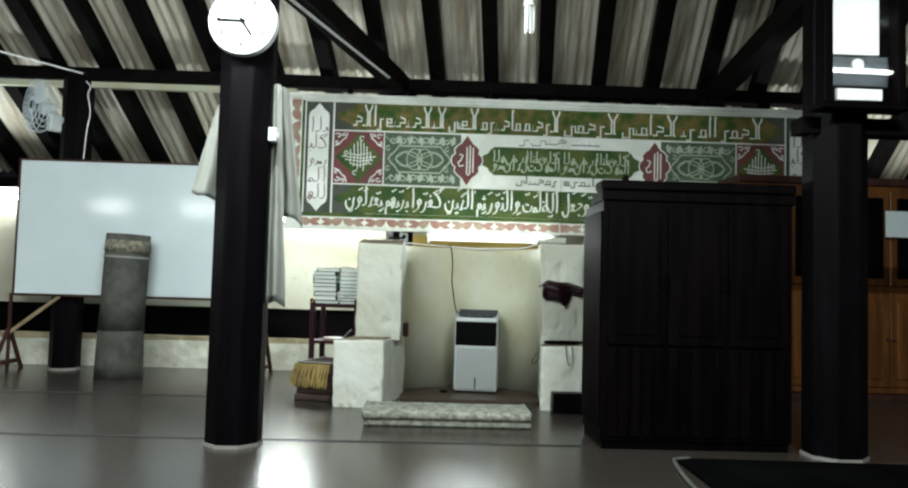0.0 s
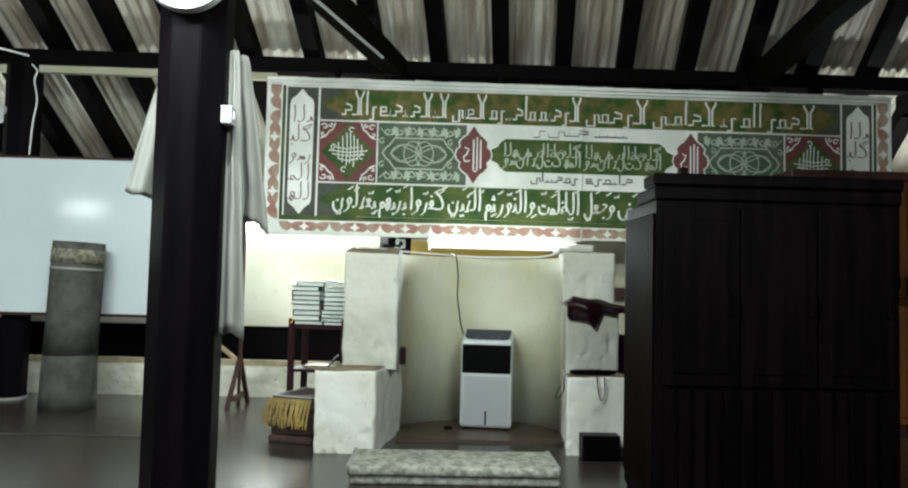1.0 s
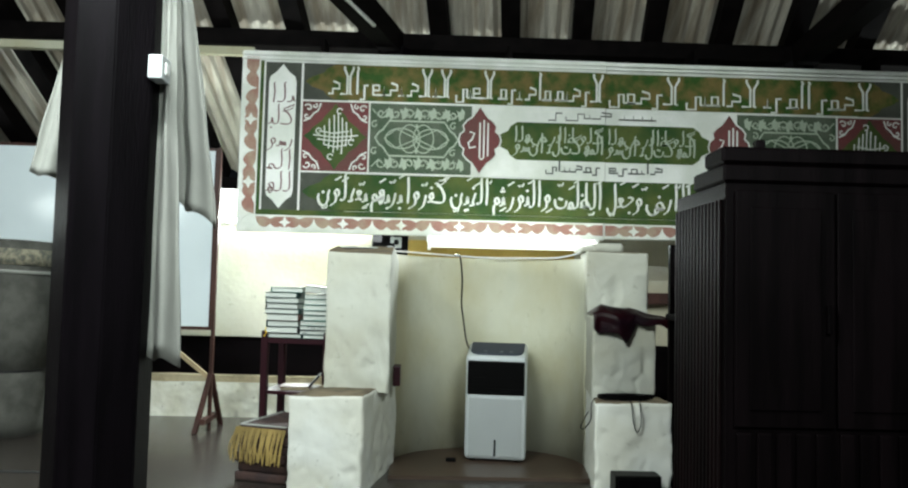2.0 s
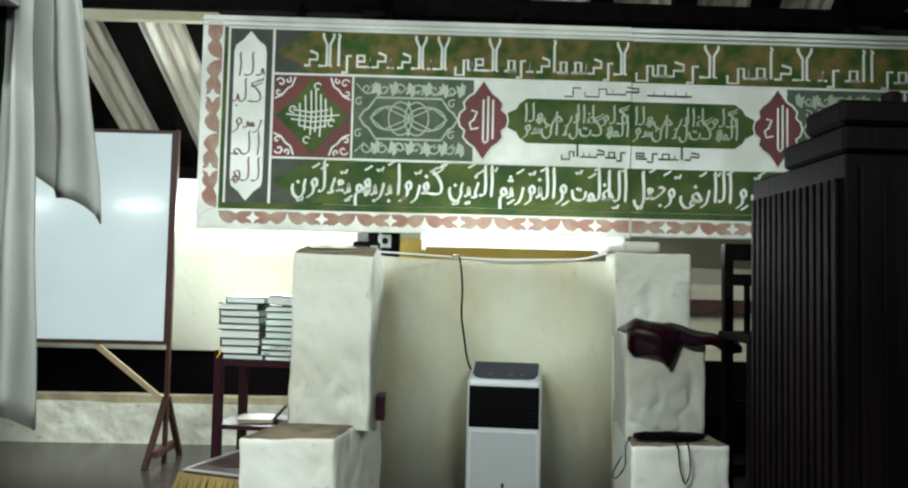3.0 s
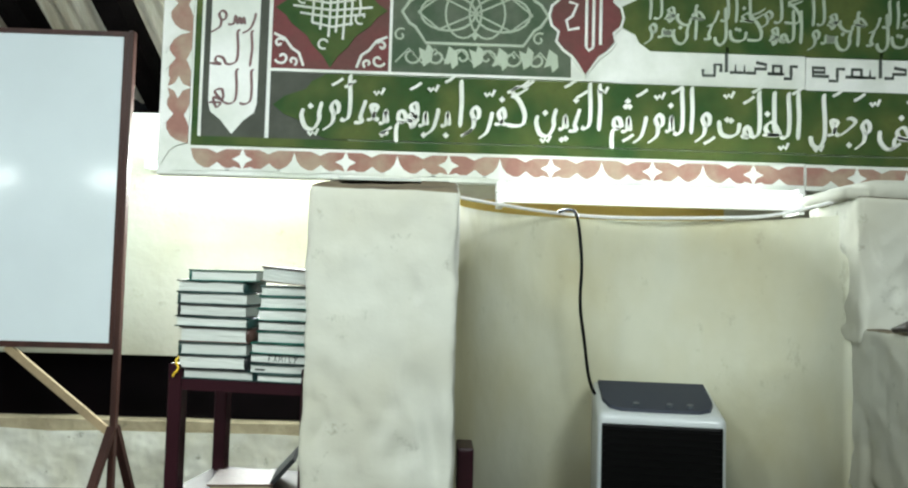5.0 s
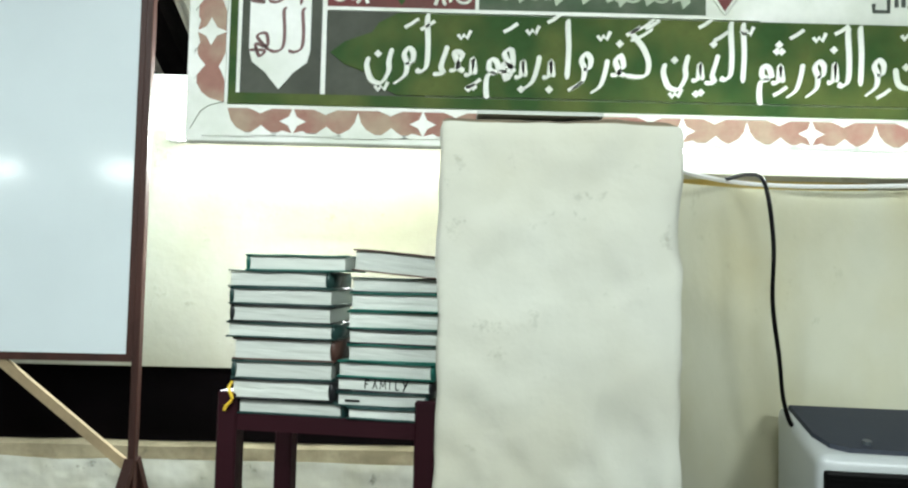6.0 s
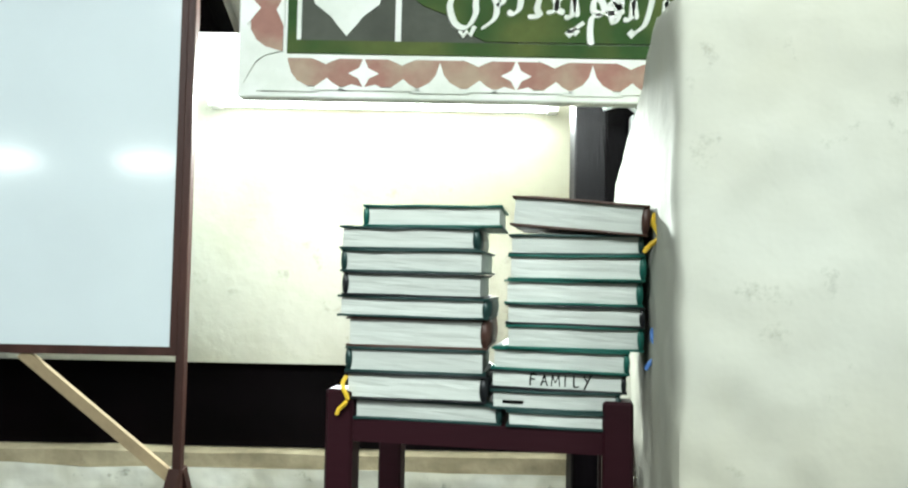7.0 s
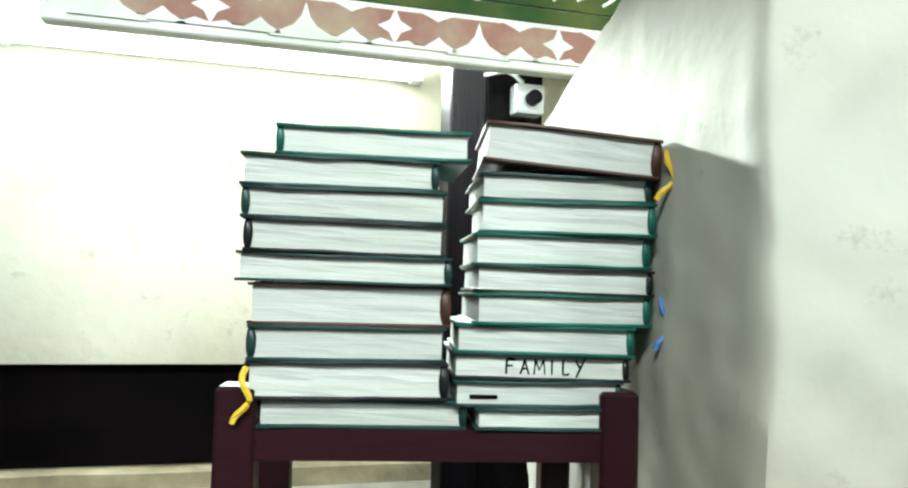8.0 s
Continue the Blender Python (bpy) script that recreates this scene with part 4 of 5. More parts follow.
# ---- air cooler ----
cooler = thing("air_cooler", "white upright air cooler with a black grille in the niche", "air cooler", (0.866, 6.72, 0.02), -8)
bm = box(-0.188, 0.188, 0.0, 0.30, 0.012, 0.645, 0.03, seg=4)
for v in bm.verts:
    if v.co.z > 0.5 and v.co.y > 0.15:
        v.co.z += 0.055
part("body", bm, PLASTIC_W, cooler, "white plastic body", smooth=True)
bm = bmesh.new()
rim = [(-0.172, 0.262), (-0.168, 0.10), (-0.150, 0.045), (-0.115, 0.026), (0.0, 0.020), (0.115, 0.026), (0.150, 0.045), (0.168, 0.10), (0.172, 0.262)]
low = [bm.verts.new((x, y, 0.638 + 0.22 * (y - 0.02))) for x, y in rim]
high = [bm.verts.new((x * 0.985, 0.14 + (y - 0.14) * 0.97, 0.6535 + 0.22 * (y - 0.02))) for x, y in rim]
bm.faces.new(high)
for k in range(len(rim)):
    bm.faces.new((low[k - 1], low[k], high[k], high[k - 1]))
bmesh.ops.recalc_face_normals(bm, faces=bm.faces[:])
part("top", bm, SLATE, cooler, "sloping slate grey control top")
part("grille", box(-0.176, 0.176, -0.006, 0.03, 0.405, 0.612, 0.008, seg=2), PLASTIC_B, cooler, "black air grille")
for k in range(9):
    part("louvre", box(-0.168, 0.168, -0.009, 0.0, 0.418 + k * 0.0215, 0.424 + k * 0.0215), PLASTIC_B, cooler)
part("front_panel", box(-0.165, 0.165, -0.004, 0.02, 0.03, 0.39, 0.008, seg=2), SILVER, cooler, "silvery lower front")
part("water_gauge", box(-0.006, 0.006, -0.008, 0.0, 0.035, 0.135, 0.003), PLASTIC_B, cooler, "black water gauge slot")
for x in (-0.07, 0.03, 0.09):
    part("knob", cyl((x, 0.055, 0.655), (x, 0.052, 0.668), 0.011, 0.009), PLASTIC_G, cooler)
for x in (-0.14, 0.14):
    for y in (0.05, 0.25):
        part("foot", cyl((x, y, 0), (x, y, 0.02), 0.02), PLASTIC_B, cooler)
CORD = PLASTIC_B
tagged(link("power_cord", wire([(0.60, 7.08, 1.292), (0.625, 6.98, 1.292), (0.638, 6.915, 1.26), (0.652, 6.90, 1.12), (0.650, 6.90, 0.98), (0.668, 6.905, 0.85), (0.685, 6.92, 0.75), (0.71, 6.93, 0.69), (0.74, 6.94, 0.705)], 0.0055), CORD), "black power cord hanging before the niche wall", "cord")
WHITE_CORD = FIXTURE
tagged(link("cable_run", wire([(0.20, 6.62, 1.29), (0.34, 6.83, 1.292), (0.6, 7.07, 1.288), (0.82, 7.09, 1.281), (1.1, 7.03, 1.283), (1.28, 6.92, 1.287), (1.40, 6.70, 1.32)], 0.006), WHITE_CORD), "white cord lying along the niche rim", "cord")
plug = thing("adapter", "small black plug lying on the niche floor", "adapter", (0.60, 6.72, 0.02))
part("case", box(-0.03, 0.03, -0.012, 0.012, 0, 0.022, 0.003), PLASTIC_B, plug)
device = thing("router", "small black device on the niche rim", "device", (0.16, 6.80, 1.155))
part("case", box(-0.075, 0.06, -0.05, 0.05, 0, 0.19, 0.006), PLASTIC_B, device)
part("face", box(0.015, 0.05, -0.056, -0.049, 0.12, 0.17, 0.002), PLASTIC_W, device, "pale front label")

box_m = thing("junction_box", "small dark box on the side of the pier", "junction box", (0.262, 6.44, 0.51))
part("case", box(-0.012, 0.03, -0.05, 0.06, 0.0, 0.115, 0.006, seg=2), MAROON, box_m)

# ---- carpet step ----
STEP = material("patterned_grey_carpet", (0.29, 0.295, 0.245), 0.95, vary=0.2, grain=60, bump=0.5, blotch=26, second=(0.13, 0.13, 0.105))
step = thing("folded_carpet", "folded grey patterned carpet lying before the niche", "carpet")
bm = box(0.045, 1.165, 5.27, 5.70, 0.0, 0.05, 0.02, seg=3)
part("lower_fold", rough_up(bm, 0.003, 3, 5), STEP, step, smooth=True)
bm = box(0.035, 1.16, 5.255, 5.69, 0.048, 0.10, 0.022, seg=3)
part("upper_fold", rough_up(bm, 0.003, 3, 5), STEP, step, smooth=True)
part("hem", box(0.033, 0.05, 5.262, 5.685, 0.095, 0.104), CLOTH, step, "pale hem")
part("hem", box(1.146, 1.163, 5.262, 5.685, 0.095, 0.104), CLOTH, step, "pale hem")

# ---- rugs with gold fringe ----
GOLD = material("gold_fringe", (0.34, 0.24, 0.07), 0.8, vary=0.2, grain=80)
RUG = material("dark_woven_rug", (0.03, 0.017, 0.016), 0.95, vary=0.3, grain=120, bump=0.5, blotch=14, second=(0.055, 0.028, 0.022))
rugs = thing("rug_pile", "pile of folded rugs with a gold fringe beside the pedestal", "rugs", (-0.36, 6.46, 0), -20)
for k in range(6):
    d = 0.012 * (k % 2)
    part("rug", rough_up(box(-0.165 + d, 0.15, -0.24 + d, 0.24, k * 0.05, k * 0.05 + 0.048, 0.014, seg=2), 0.003, 4, 4), RUG, rugs, smooth=True)
part("border", box(-0.15, 0.14, -0.232, -0.205, 0.2985, 0.3025), CLOTH, rugs, "cream woven edge")
part("border", box(-0.158, -0.135, -0.2, 0.225, 0.2985, 0.3025), CLOTH, rugs, "cream woven edge")
fr = bmesh.new()
rnd = random.Random(3)
for k in range(46):
    x = -0.165 + k * 0.0068
    merge(fr, wire([(x, -0.232, 0.288), (x + rnd.uniform(-0.01, 0.01), -0.268, 0.20), (x + rnd.uniform(-0.015, 0.015), -0.268 - rnd.uniform(0, 0.02), 0.10 + rnd.uniform(0, 0.03))], 0.0035, 4, 3))
for k in range(40):
    y = -0.23 + k * 0.0095
    merge(fr, wire([(-0.155, y, 0.288), (-0.20, y + rnd.uniform(-0.01, 0.01), 0.20), (-0.2 - rnd.uniform(0, 0.02), y + rnd.uniform(-0.015, 0.015), 0.10 + rnd.uniform(0, 0.03))], 0.0035, 4, 3))
part("fringe", fr, GOLD, rugs, "gold thread fringe")

# ---- book table ----
table = thing("book_table", "maroon painted wooden stand carrying two stacks of books", "table", (-0.335, 6.535, 0), -10)
for x in (-0.19, 0.19):
    for y in (0.02, 0.30):
        part("leg", box(x - 0.02, x + 0.02, y - 0.02, y + 0.02, 0, 0.797 if y < 0.1 else 0.752, 0.004), MAROON, table)
part("top", box(-0.17, 0.17, 0.005, 0.315, 0.742, 0.757), MAROON, table)
part("front_rail", box(-0.17, 0.17, 0.005, 0.03, 0.726, 0.742), MAROON, table)
part("back_rail", box(-0.17, 0.17, 0.29, 0.312, 0.724, 0.742), MAROON, table)
for z in (0.425, 0.13):
    part("shelf", box(-0.208, 0.208, 0.005, 0.315, z, z + 0.022, 0.003), MAROON, table)
for z in (0.55, 0.30):
    part("side_rail", box(0.182, 0.197, 0.04, 0.28, z, z + 0.03), MAROON, table)

COVER_G = material("dark_green_cover", (0.015, 0.05, 0.045), 0.4, vary=0.15, grain=60)
COVER_T = material("teal_cover", (0.01, 0.12, 0.09), 0.4, vary=0.15, grain=60)
COVER_B = material("black_cover", (0.012, 0.014, 0.016), 0.4, vary=0.15, grain=60)
COVER_M = material("brown_cover", (0.075, 0.034, 0.024), 0.5, vary=0.15, grain=60)
YELLOW = material("yellow_ribbon", (0.75, 0.50, 0.03), 0.6, vary=0.1)
BLUE = material("blue_ribbon", (0.08, 0.2, 0.5), 0.6, vary=0.1)


def book(x0, x1, z0, z1, y0, depth, cover, spine_right, yaw, label, tilt=0.0):
    w, h = x1 - x0, z1 - z0
    ob = thing("book", label, "book", ((x0 + x1) / 2, y0, z0), yaw, group="stacked books")
    ob.matrix_world = pose((x0 + x1) / 2, y0, z0, 0, tilt, yaw)
    c = 0.0028
    bm = box(-w / 2 + 0.004, w / 2 - 0.004, 0.0025, depth - 0.004, c, h - c)
    bmesh.ops.subdivide_edges(bm, edges=bm.edges[:], cuts=5, use_grid_fill=True)
    for v in bm.verts:
        v.co.y += 0.0015 * noise.noise((v.co.x * 30 + x0 * 90, v.co.z * 120, z0 * 50))
    part("page_block", bm, PAPER, ob)
    for z in (0, h - c):
        b = box(-w / 2, w / 2, -0.003, depth, z, z + c)
        bmesh.ops.subdivide_edges(b, edges=b.edges[:], cuts=4, use_grid_fill=True)
        for v in b.verts:
            v.co.z += 0.0018 * noise.noise((v.co.x * 14 + z0 * 70, v.co.y * 9, z * 90))
        part("cover", b, cover, ob, smooth=True)
    s = 1 if spine_right else -1
    sp = cyl((s * (w / 2 - 0.004), 0.001, h / 2), (s * (w / 2 - 0.004), depth, h / 2), h / 2, n=14)
    for v in sp.verts:
        v.co.x = s * (w / 2 - 0.004) + (v.co.x - s * (w / 2 - 0.004)) * 0.28
    part("spine", sp, cover, ob, smooth=True)
    return ob


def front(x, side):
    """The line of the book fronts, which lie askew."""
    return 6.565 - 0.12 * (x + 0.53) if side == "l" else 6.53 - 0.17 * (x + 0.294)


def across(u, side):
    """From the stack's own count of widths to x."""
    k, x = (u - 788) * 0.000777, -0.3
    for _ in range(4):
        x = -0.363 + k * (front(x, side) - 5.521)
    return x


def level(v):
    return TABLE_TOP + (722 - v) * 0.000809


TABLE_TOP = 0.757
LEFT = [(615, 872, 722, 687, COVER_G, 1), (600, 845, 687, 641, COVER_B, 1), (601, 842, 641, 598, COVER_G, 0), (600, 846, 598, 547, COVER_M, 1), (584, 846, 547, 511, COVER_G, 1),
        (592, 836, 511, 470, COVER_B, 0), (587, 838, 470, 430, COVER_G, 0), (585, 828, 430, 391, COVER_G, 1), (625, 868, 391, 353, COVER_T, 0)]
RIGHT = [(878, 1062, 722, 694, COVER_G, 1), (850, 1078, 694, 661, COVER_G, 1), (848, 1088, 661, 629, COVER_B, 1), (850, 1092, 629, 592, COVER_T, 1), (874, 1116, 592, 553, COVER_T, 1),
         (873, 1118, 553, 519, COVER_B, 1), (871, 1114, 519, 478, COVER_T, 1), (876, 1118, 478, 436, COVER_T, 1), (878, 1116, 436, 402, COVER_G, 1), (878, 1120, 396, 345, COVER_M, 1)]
rnd = random.Random(8)
NAMES = {id(COVER_G): "dark green", id(COVER_B): "black", id(COVER_T): "teal", id(COVER_M): "brown"}
stack = {}
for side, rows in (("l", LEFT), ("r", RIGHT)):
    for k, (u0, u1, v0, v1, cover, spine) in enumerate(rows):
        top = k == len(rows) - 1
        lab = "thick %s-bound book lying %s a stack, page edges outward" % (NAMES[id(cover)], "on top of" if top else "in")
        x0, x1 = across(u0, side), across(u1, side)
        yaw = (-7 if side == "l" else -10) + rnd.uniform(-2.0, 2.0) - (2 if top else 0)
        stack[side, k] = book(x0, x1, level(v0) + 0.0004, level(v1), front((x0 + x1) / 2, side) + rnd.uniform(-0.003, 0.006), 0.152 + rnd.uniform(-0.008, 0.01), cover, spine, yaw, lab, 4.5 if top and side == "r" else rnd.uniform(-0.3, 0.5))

# hand-lettered page edge
fam = stack["r", 2]
bm = bmesh.new()
for k, lines in enumerate(([((0, 0), (0, 0.5), (0.05, 1)), ((0.05, 1), (0.4, 1), (0.7, 0.95)), ((0, 0.55), (0.3, 0.55), (0.5, 0.55))], [((0, 0), (0.2, 0.5), (0.35, 1)), ((0.35, 1), (0.5, 0.5), (0.7, 0)), ((0.15, 0.35), (0.35, 0.38), (0.6, 0.4))],
                           [((0, 0), (0.05, 0.5), (0.1, 1)), ((0.1, 1), (0.3, 0.5), (0.4, 0.3)), ((0.4, 0.3), (0.55, 0.6), (0.75, 1)), ((0.75, 1), (0.8, 0.5), (0.85, 0))], [((0.3, 0), (0.3, 0.5), (0.32, 1))],
                           [((0.1, 1), (0.08, 0.5), (0.1, 0)), ((0.1, 0), (0.4, 0.02), (0.6, 0.08))], [((0, 1), (0.2, 0.7), (0.35, 0.5)), ((0.75, 1.1), (0.4, 0.5), (0.05, -0.15))])):
    for ln in lines:
        stroke(bm, [(-0.036 + (k + 0.9 * x) * 0.0142, 0.006 + 0.015 * z) for x, z in ln], 0.0022, 0.002, 0.0006)
part("writing", bm, CORD, fam, "hand-lettered word FAMILY")
part("mark", box(-0.07, -0.042, 0.001, 0.004, 0.008, 0.012), CORD, stack["r", 1], "dark smudge on the page edge")
for key, x, mat, name in ((("l", 1), -0.098, YELLOW, "yellow ribbon"), (("r", 9), 0.098, YELLOW, "yellow ribbon"), (("r", 4), 0.103, BLUE, "blue ribbon")):
    part("ribbon", wire([(x, 0.004, 0.03), (x - 0.002, -0.006, 0.018), (x + 0.006, -0.008, 0.0), (x - 0.006, -0.007, -0.014), (x - 0.01, -0.006, -0.022)], 0.0032, 5, 4), mat, stack[key], name)
open_book = thing("open_book", "worn brown book with a raised cover on the table shelf", "book", (-0.33, 6.70, 0.4475), 5)
part("page_block", box(-0.10, 0.066, -0.10, 0.06, 0.002, 0.016, 0.003), OCHRE, open_book, "yellowed page edges")
part("cover", box(-0.108, 0.07, -0.106, 0.066, 0.0155, 0.0205, 0.002), COVER_M, open_book, "dark brown cover")
part("cover", bar((0.06, -0.02, 0.012), (0.125, -0.02, 0.085), 0.16, 0.012), COVER_B, open_book)
papers = thing("papers", "thin pale papers lying on the pier", "papers", (0.04, 6.40, 1.292))
part("sheet", box(-0.11, 0.10, -0.02, 0.05, 0, 0.006), PAPER, papers)

# ---- cloth, cords and box by the right pedestal ----
BLOODRED = material("dark_red_cloth", (0.013, 0.0012, 0.003), 0.3, vary=0.25, grain=70, bump=0.3, blotch=8, second=(0.008, 0.003, 0.006), spec=0.3)
bm = bmesh.new()
grid = {}
for i in range(41):
    for j in range(21):
        u, v = i / 40, j / 20
        x = 1.355 + 0.50 * u
        arm = max(0.0, u - 0.5) / 0.5
        drop = 0.030 + 0.085 * max(0, 1 - ((u - 0.22) / 0.24) ** 2) ** 0.5 if abs(u - 0.22) < 0.24 else 0.030
        drop += 0.055 * max(0, 1 - abs(u - 0.36) / 0.10) ** 1.4 + 0.006 * math.sin(u * 23)
        over = 0.16 * (1 - 0.6 * arm)
        s = v * (over + drop)
        y = 6.40 - 0.09 * arm - min(s, over) - 0.012 if s < over else 6.218 + 0.01 * math.sin(u * 17)
        bulge = 0.030 * math.sin(math.pi * min(1, s / over)) * (1 - 0.5 * arm) * min(1, u / 0.12) - 0.03 * max(0, 1 - u / 0.12)
        z = 0.972 - 0.075 * u + bulge + 0.006 * math.sin(u * 14 + v * 4) + 0.008 * noise.noise((u * 5, v * 4, 1)) - max(0, s - over)
        y += 0.010 * noise.noise((u * 8, v * 5, 4))
        grid[i, j] = bm.verts.new((x, y, z))
for i in range(40):
    for j in range(20):
        bm.faces.new((grid[i, j], grid[i + 1, j], grid[i + 1, j + 1], grid[i, j + 1]))
cl = tagged(link("draped_cloth", bm, BLOODRED, smooth=True), "crumpled dark red cloth draped over the pier block", "cloth")
sol = cl.modifiers.new("thick", "SOLIDIFY")
sol.thickness = 0.012
heap = thing("cord_heap", "tangled black cord heap on the whitewashed pedestal", "cords", (1.52, 6.13, 0.497))
rnd = random.Random(2)
bm = bmesh.new()
for k in range(16):
    pts, a = [], rnd.uniform(0, 6)
    for j in range(7):
        a += rnd.uniform(0.6, 1.2)
        pts.append((0.16 * math.cos(a) * rnd.uniform(0.5, 1), 0.05 * math.sin(a) * rnd.uniform(0.5, 1), rnd.uniform(0.006, 0.03)))
    merge(bm, wire(pts, 0.005, 5, 4))
tagged(part("coil", bm, CORD, heap), kind="stuff")
part("loop", wire([(0.0, -0.05, 0.01), (0.0, -0.10, -0.01), (0.01, -0.105, -0.10), (0.03, -0.104, -0.15), (0.05, -0.105, -0.10), (0.045, -0.10, -0.01), (0.05, -0.05, 0.01)], 0.003), CORD, heap)
part("loop", wire([(-0.17, 0.0, 0.01), (-0.195, -0.02, -0.02), (-0.20, -0.03, -0.10), (-0.24, -0.04, -0.15), (-0.25, -0.03, -0.13), (-0.21, -0.02, -0.06)], 0.003), CORD, heap)
speaker = thing("speaker_box", "low black speaker box on the floor by the pedestal", "speaker", (1.52, 5.95, 0))
part("case", box(-0.115, 0.12, -0.06, 0.06, 0, 0.155, 0.008, seg=2), PLASTIC_B, speaker)
part("grille", box(-0.10, 0.105, -0.066, -0.058, 0.02, 0.135), DARKWOOD, speaker)

# ---- tall dark chair behind the cabinet ----
chair = thing("high_chair", "dark wooden high chair with a slatted back", "chair", (1.92, 6.02, 0))
for x in (-0.15, 0.15):
    part("leg", box(x - 0.02, x + 0.02, -0.15, -0.11, 0, 0.93, 0.003), EBONY, chair)
    part("leg", box(x - 0.02, x + 0.02, 0.11, 0.15, 0, 1.34, 0.003), EBONY, chair)
part("seat", box(-0.18, 0.18, -0.17, 0.16, 0.93, 0.965, 0.006), EBONY, chair)
part("top_rail", box(-0.13, 0.13, 0.115, 0.145, 1.27, 1.34, 0.004), EBONY, chair)
part("mid_rail", box(-0.13, 0.13, 0.118, 0.142, 1.16, 1.21, 0.004), EBONY, chair)
for x in (-0.065, 0.0, 0.065):
    part("slat", box(x - 0.011, x + 0.011, 0.122, 0.138, 0.965, 1.16), EBONY, chair)
for z in (0.35, 0.62):
    part("stretcher", box(-0.13, 0.13, -0.14, -0.12, z, z + 0.05), EBONY, chair)
    part("stretcher", box(-0.13, 0.13, 0.12, 0.14, z, z + 0.05), EBONY, chair)

# ---- big dark cabinet ----
cab = thing("cabinet", "tall black-stained wooden cabinet with a stepped crown", "cabinet", (1.495, 4.72, 0))
CW, CD = 1.15, 0.53
part("body", box(0.0, CW, 0.0, CD, 0.05, 1.48, 0.004), EBONY, cab)
part("plinth", box(0.012, CW - 0.012, 0.015, CD - 0.01, 0.0, 0.05), EBONY, cab)
part("crown", box(-0.012, CW + 0.012, -0.012, 0.30, 1.48, 1.545, 0.008), EBONY, cab, "lower step of the crown")
part("crown", box(-0.02, CW + 0.02, -0.02, 0.16, 1.545, 1.605, 0.010), EBONY, cab, "upper step of the crown")
part("knob", box(0.12, 0.155, 0.02, 0.06, 1.605, 1.64, 0.006), EBONY, cab)
for k in range(14):
    y = 0.03 + k * 0.036
    part("slat", box(-0.010, 0.0, y, y + 0.021, 0.12, 1.42, 0.002), SLAT, cab, "dark brown fluted slat")
for k in range(3):
    x = 0.03 + k * 0.365
    door = part("door", box(x, x + 0.355, -0.016, 0.0, 0.62, 1.45, 0.004), EBONY, cab)
    part("panel", box(x + 0.05, x + 0.305, -0.022, -0.016, 0.68, 1.39, 0.003), EBONY, door)
    part("handle", box(x + 0.32, x + 0.335, -0.034, -0.016, 0.95, 1.05, 0.003), EBONY, door)
    for j in range(5):
        part("slat", box(x + 0.01 + j * 0.07, x + 0.062 + j * 0.07, -0.014, 0.0, 0.08, 0.60, 0.003), EBONY, cab)

# ---- teak cupboards along the far right ----
for k in range(3):
    cup = thing("cupboard", "orange-brown carved teak cupboard with paired doors", "cupboard", (3.25 + k * 0.95, 7.02, 0), group="teak cupboards")
    part("body", box(0, 0.94, 0, 0.46, 0.06, 1.96, 0.004), TEAK, cup)
    part("plinth", box(0.02, 0.92, 0.02, 0.44, 0, 0.06), BROWN, cup)
    part("cornice", box(-0.004, 0.944, -0.03, 0.47, 1.96, 2.03, 0.01), BROWN, cup)
    for j in range(2):
        for z0, z1 in ((0.12, 0.98), (1.04, 1.92)):
            x = 0.03 + j * 0.445
            d = part("door", box(x, x + 0.435, -0.016, 0, z0, z1, 0.004), TEAK, cup)
            part("panel", box(x + 0.06, x + 0.375, -0.026, -0.016, z0 + 0.07, z1 - 0.07, 0.008), TEAK if z0 < 1 else EBONY, d, "" if z0 < 1 else "dark pane")
            part("handle", cyl((x + (0.41 if j == 0 else 0.025), -0.045, (z0 + z1) / 2), (x + (0.41 if j == 0 else 0.025), -0.016, (z0 + z1) / 2), 0.012), BROWN, d)
note = thing("notice", "pale blue paper notice fixed to a cupboard door", "notice", (4.76, 6.985, 1.49))
part("sheet", box(-0.14, 0.14, 0, 0.006, 0, 0.24), BOARD, note)

# ---- pendulum clock and rail on the right post ----
case = thing("pendulum_clock", "dark wooden pendulum clock with a white dial on the post", "clock", (2.885, 4.40, 2.03))
part("backboard", box(-0.22, 0.22, 0.05, 0.09, 0, 0.78), EBONY, case)
for b in (box(-0.235, -0.185, -0.04, 0.05, 0, 0.78, 0.005), box(0.185, 0.235, -0.04, 0.05, 0, 0.78, 0.005), box(-0.26, 0.26, -0.05, 0.09, -0.03, 0.0, 0.004), box(-0.26, 0.26, -0.05, 0.09, 0.78, 0.82, 0.006)):
    part("case_side", b, EBONY, case)
part("dial", box(-0.165, 0.12, 0.03, 0.048, 0.30, 0.66, 0.003), FIXTURE, case, "white dial")
part("lower_board", box(-0.17, 0.17, 0.036, 0.048, 0.12, 0.29), PLASTIC_G, case, "grey board behind the pendulum")
part("pendulum", cyl((-0.01, 0.02, 0.24), (-0.01, 0.03, 0.24), 0.035, n=24), FIXTURE, case, "pale pendulum disc")
part("plate", box(-0.13, 0.13, 0.02, 0.045, 0.035, 0.10), FIXTURE, case, "white plate at the foot")
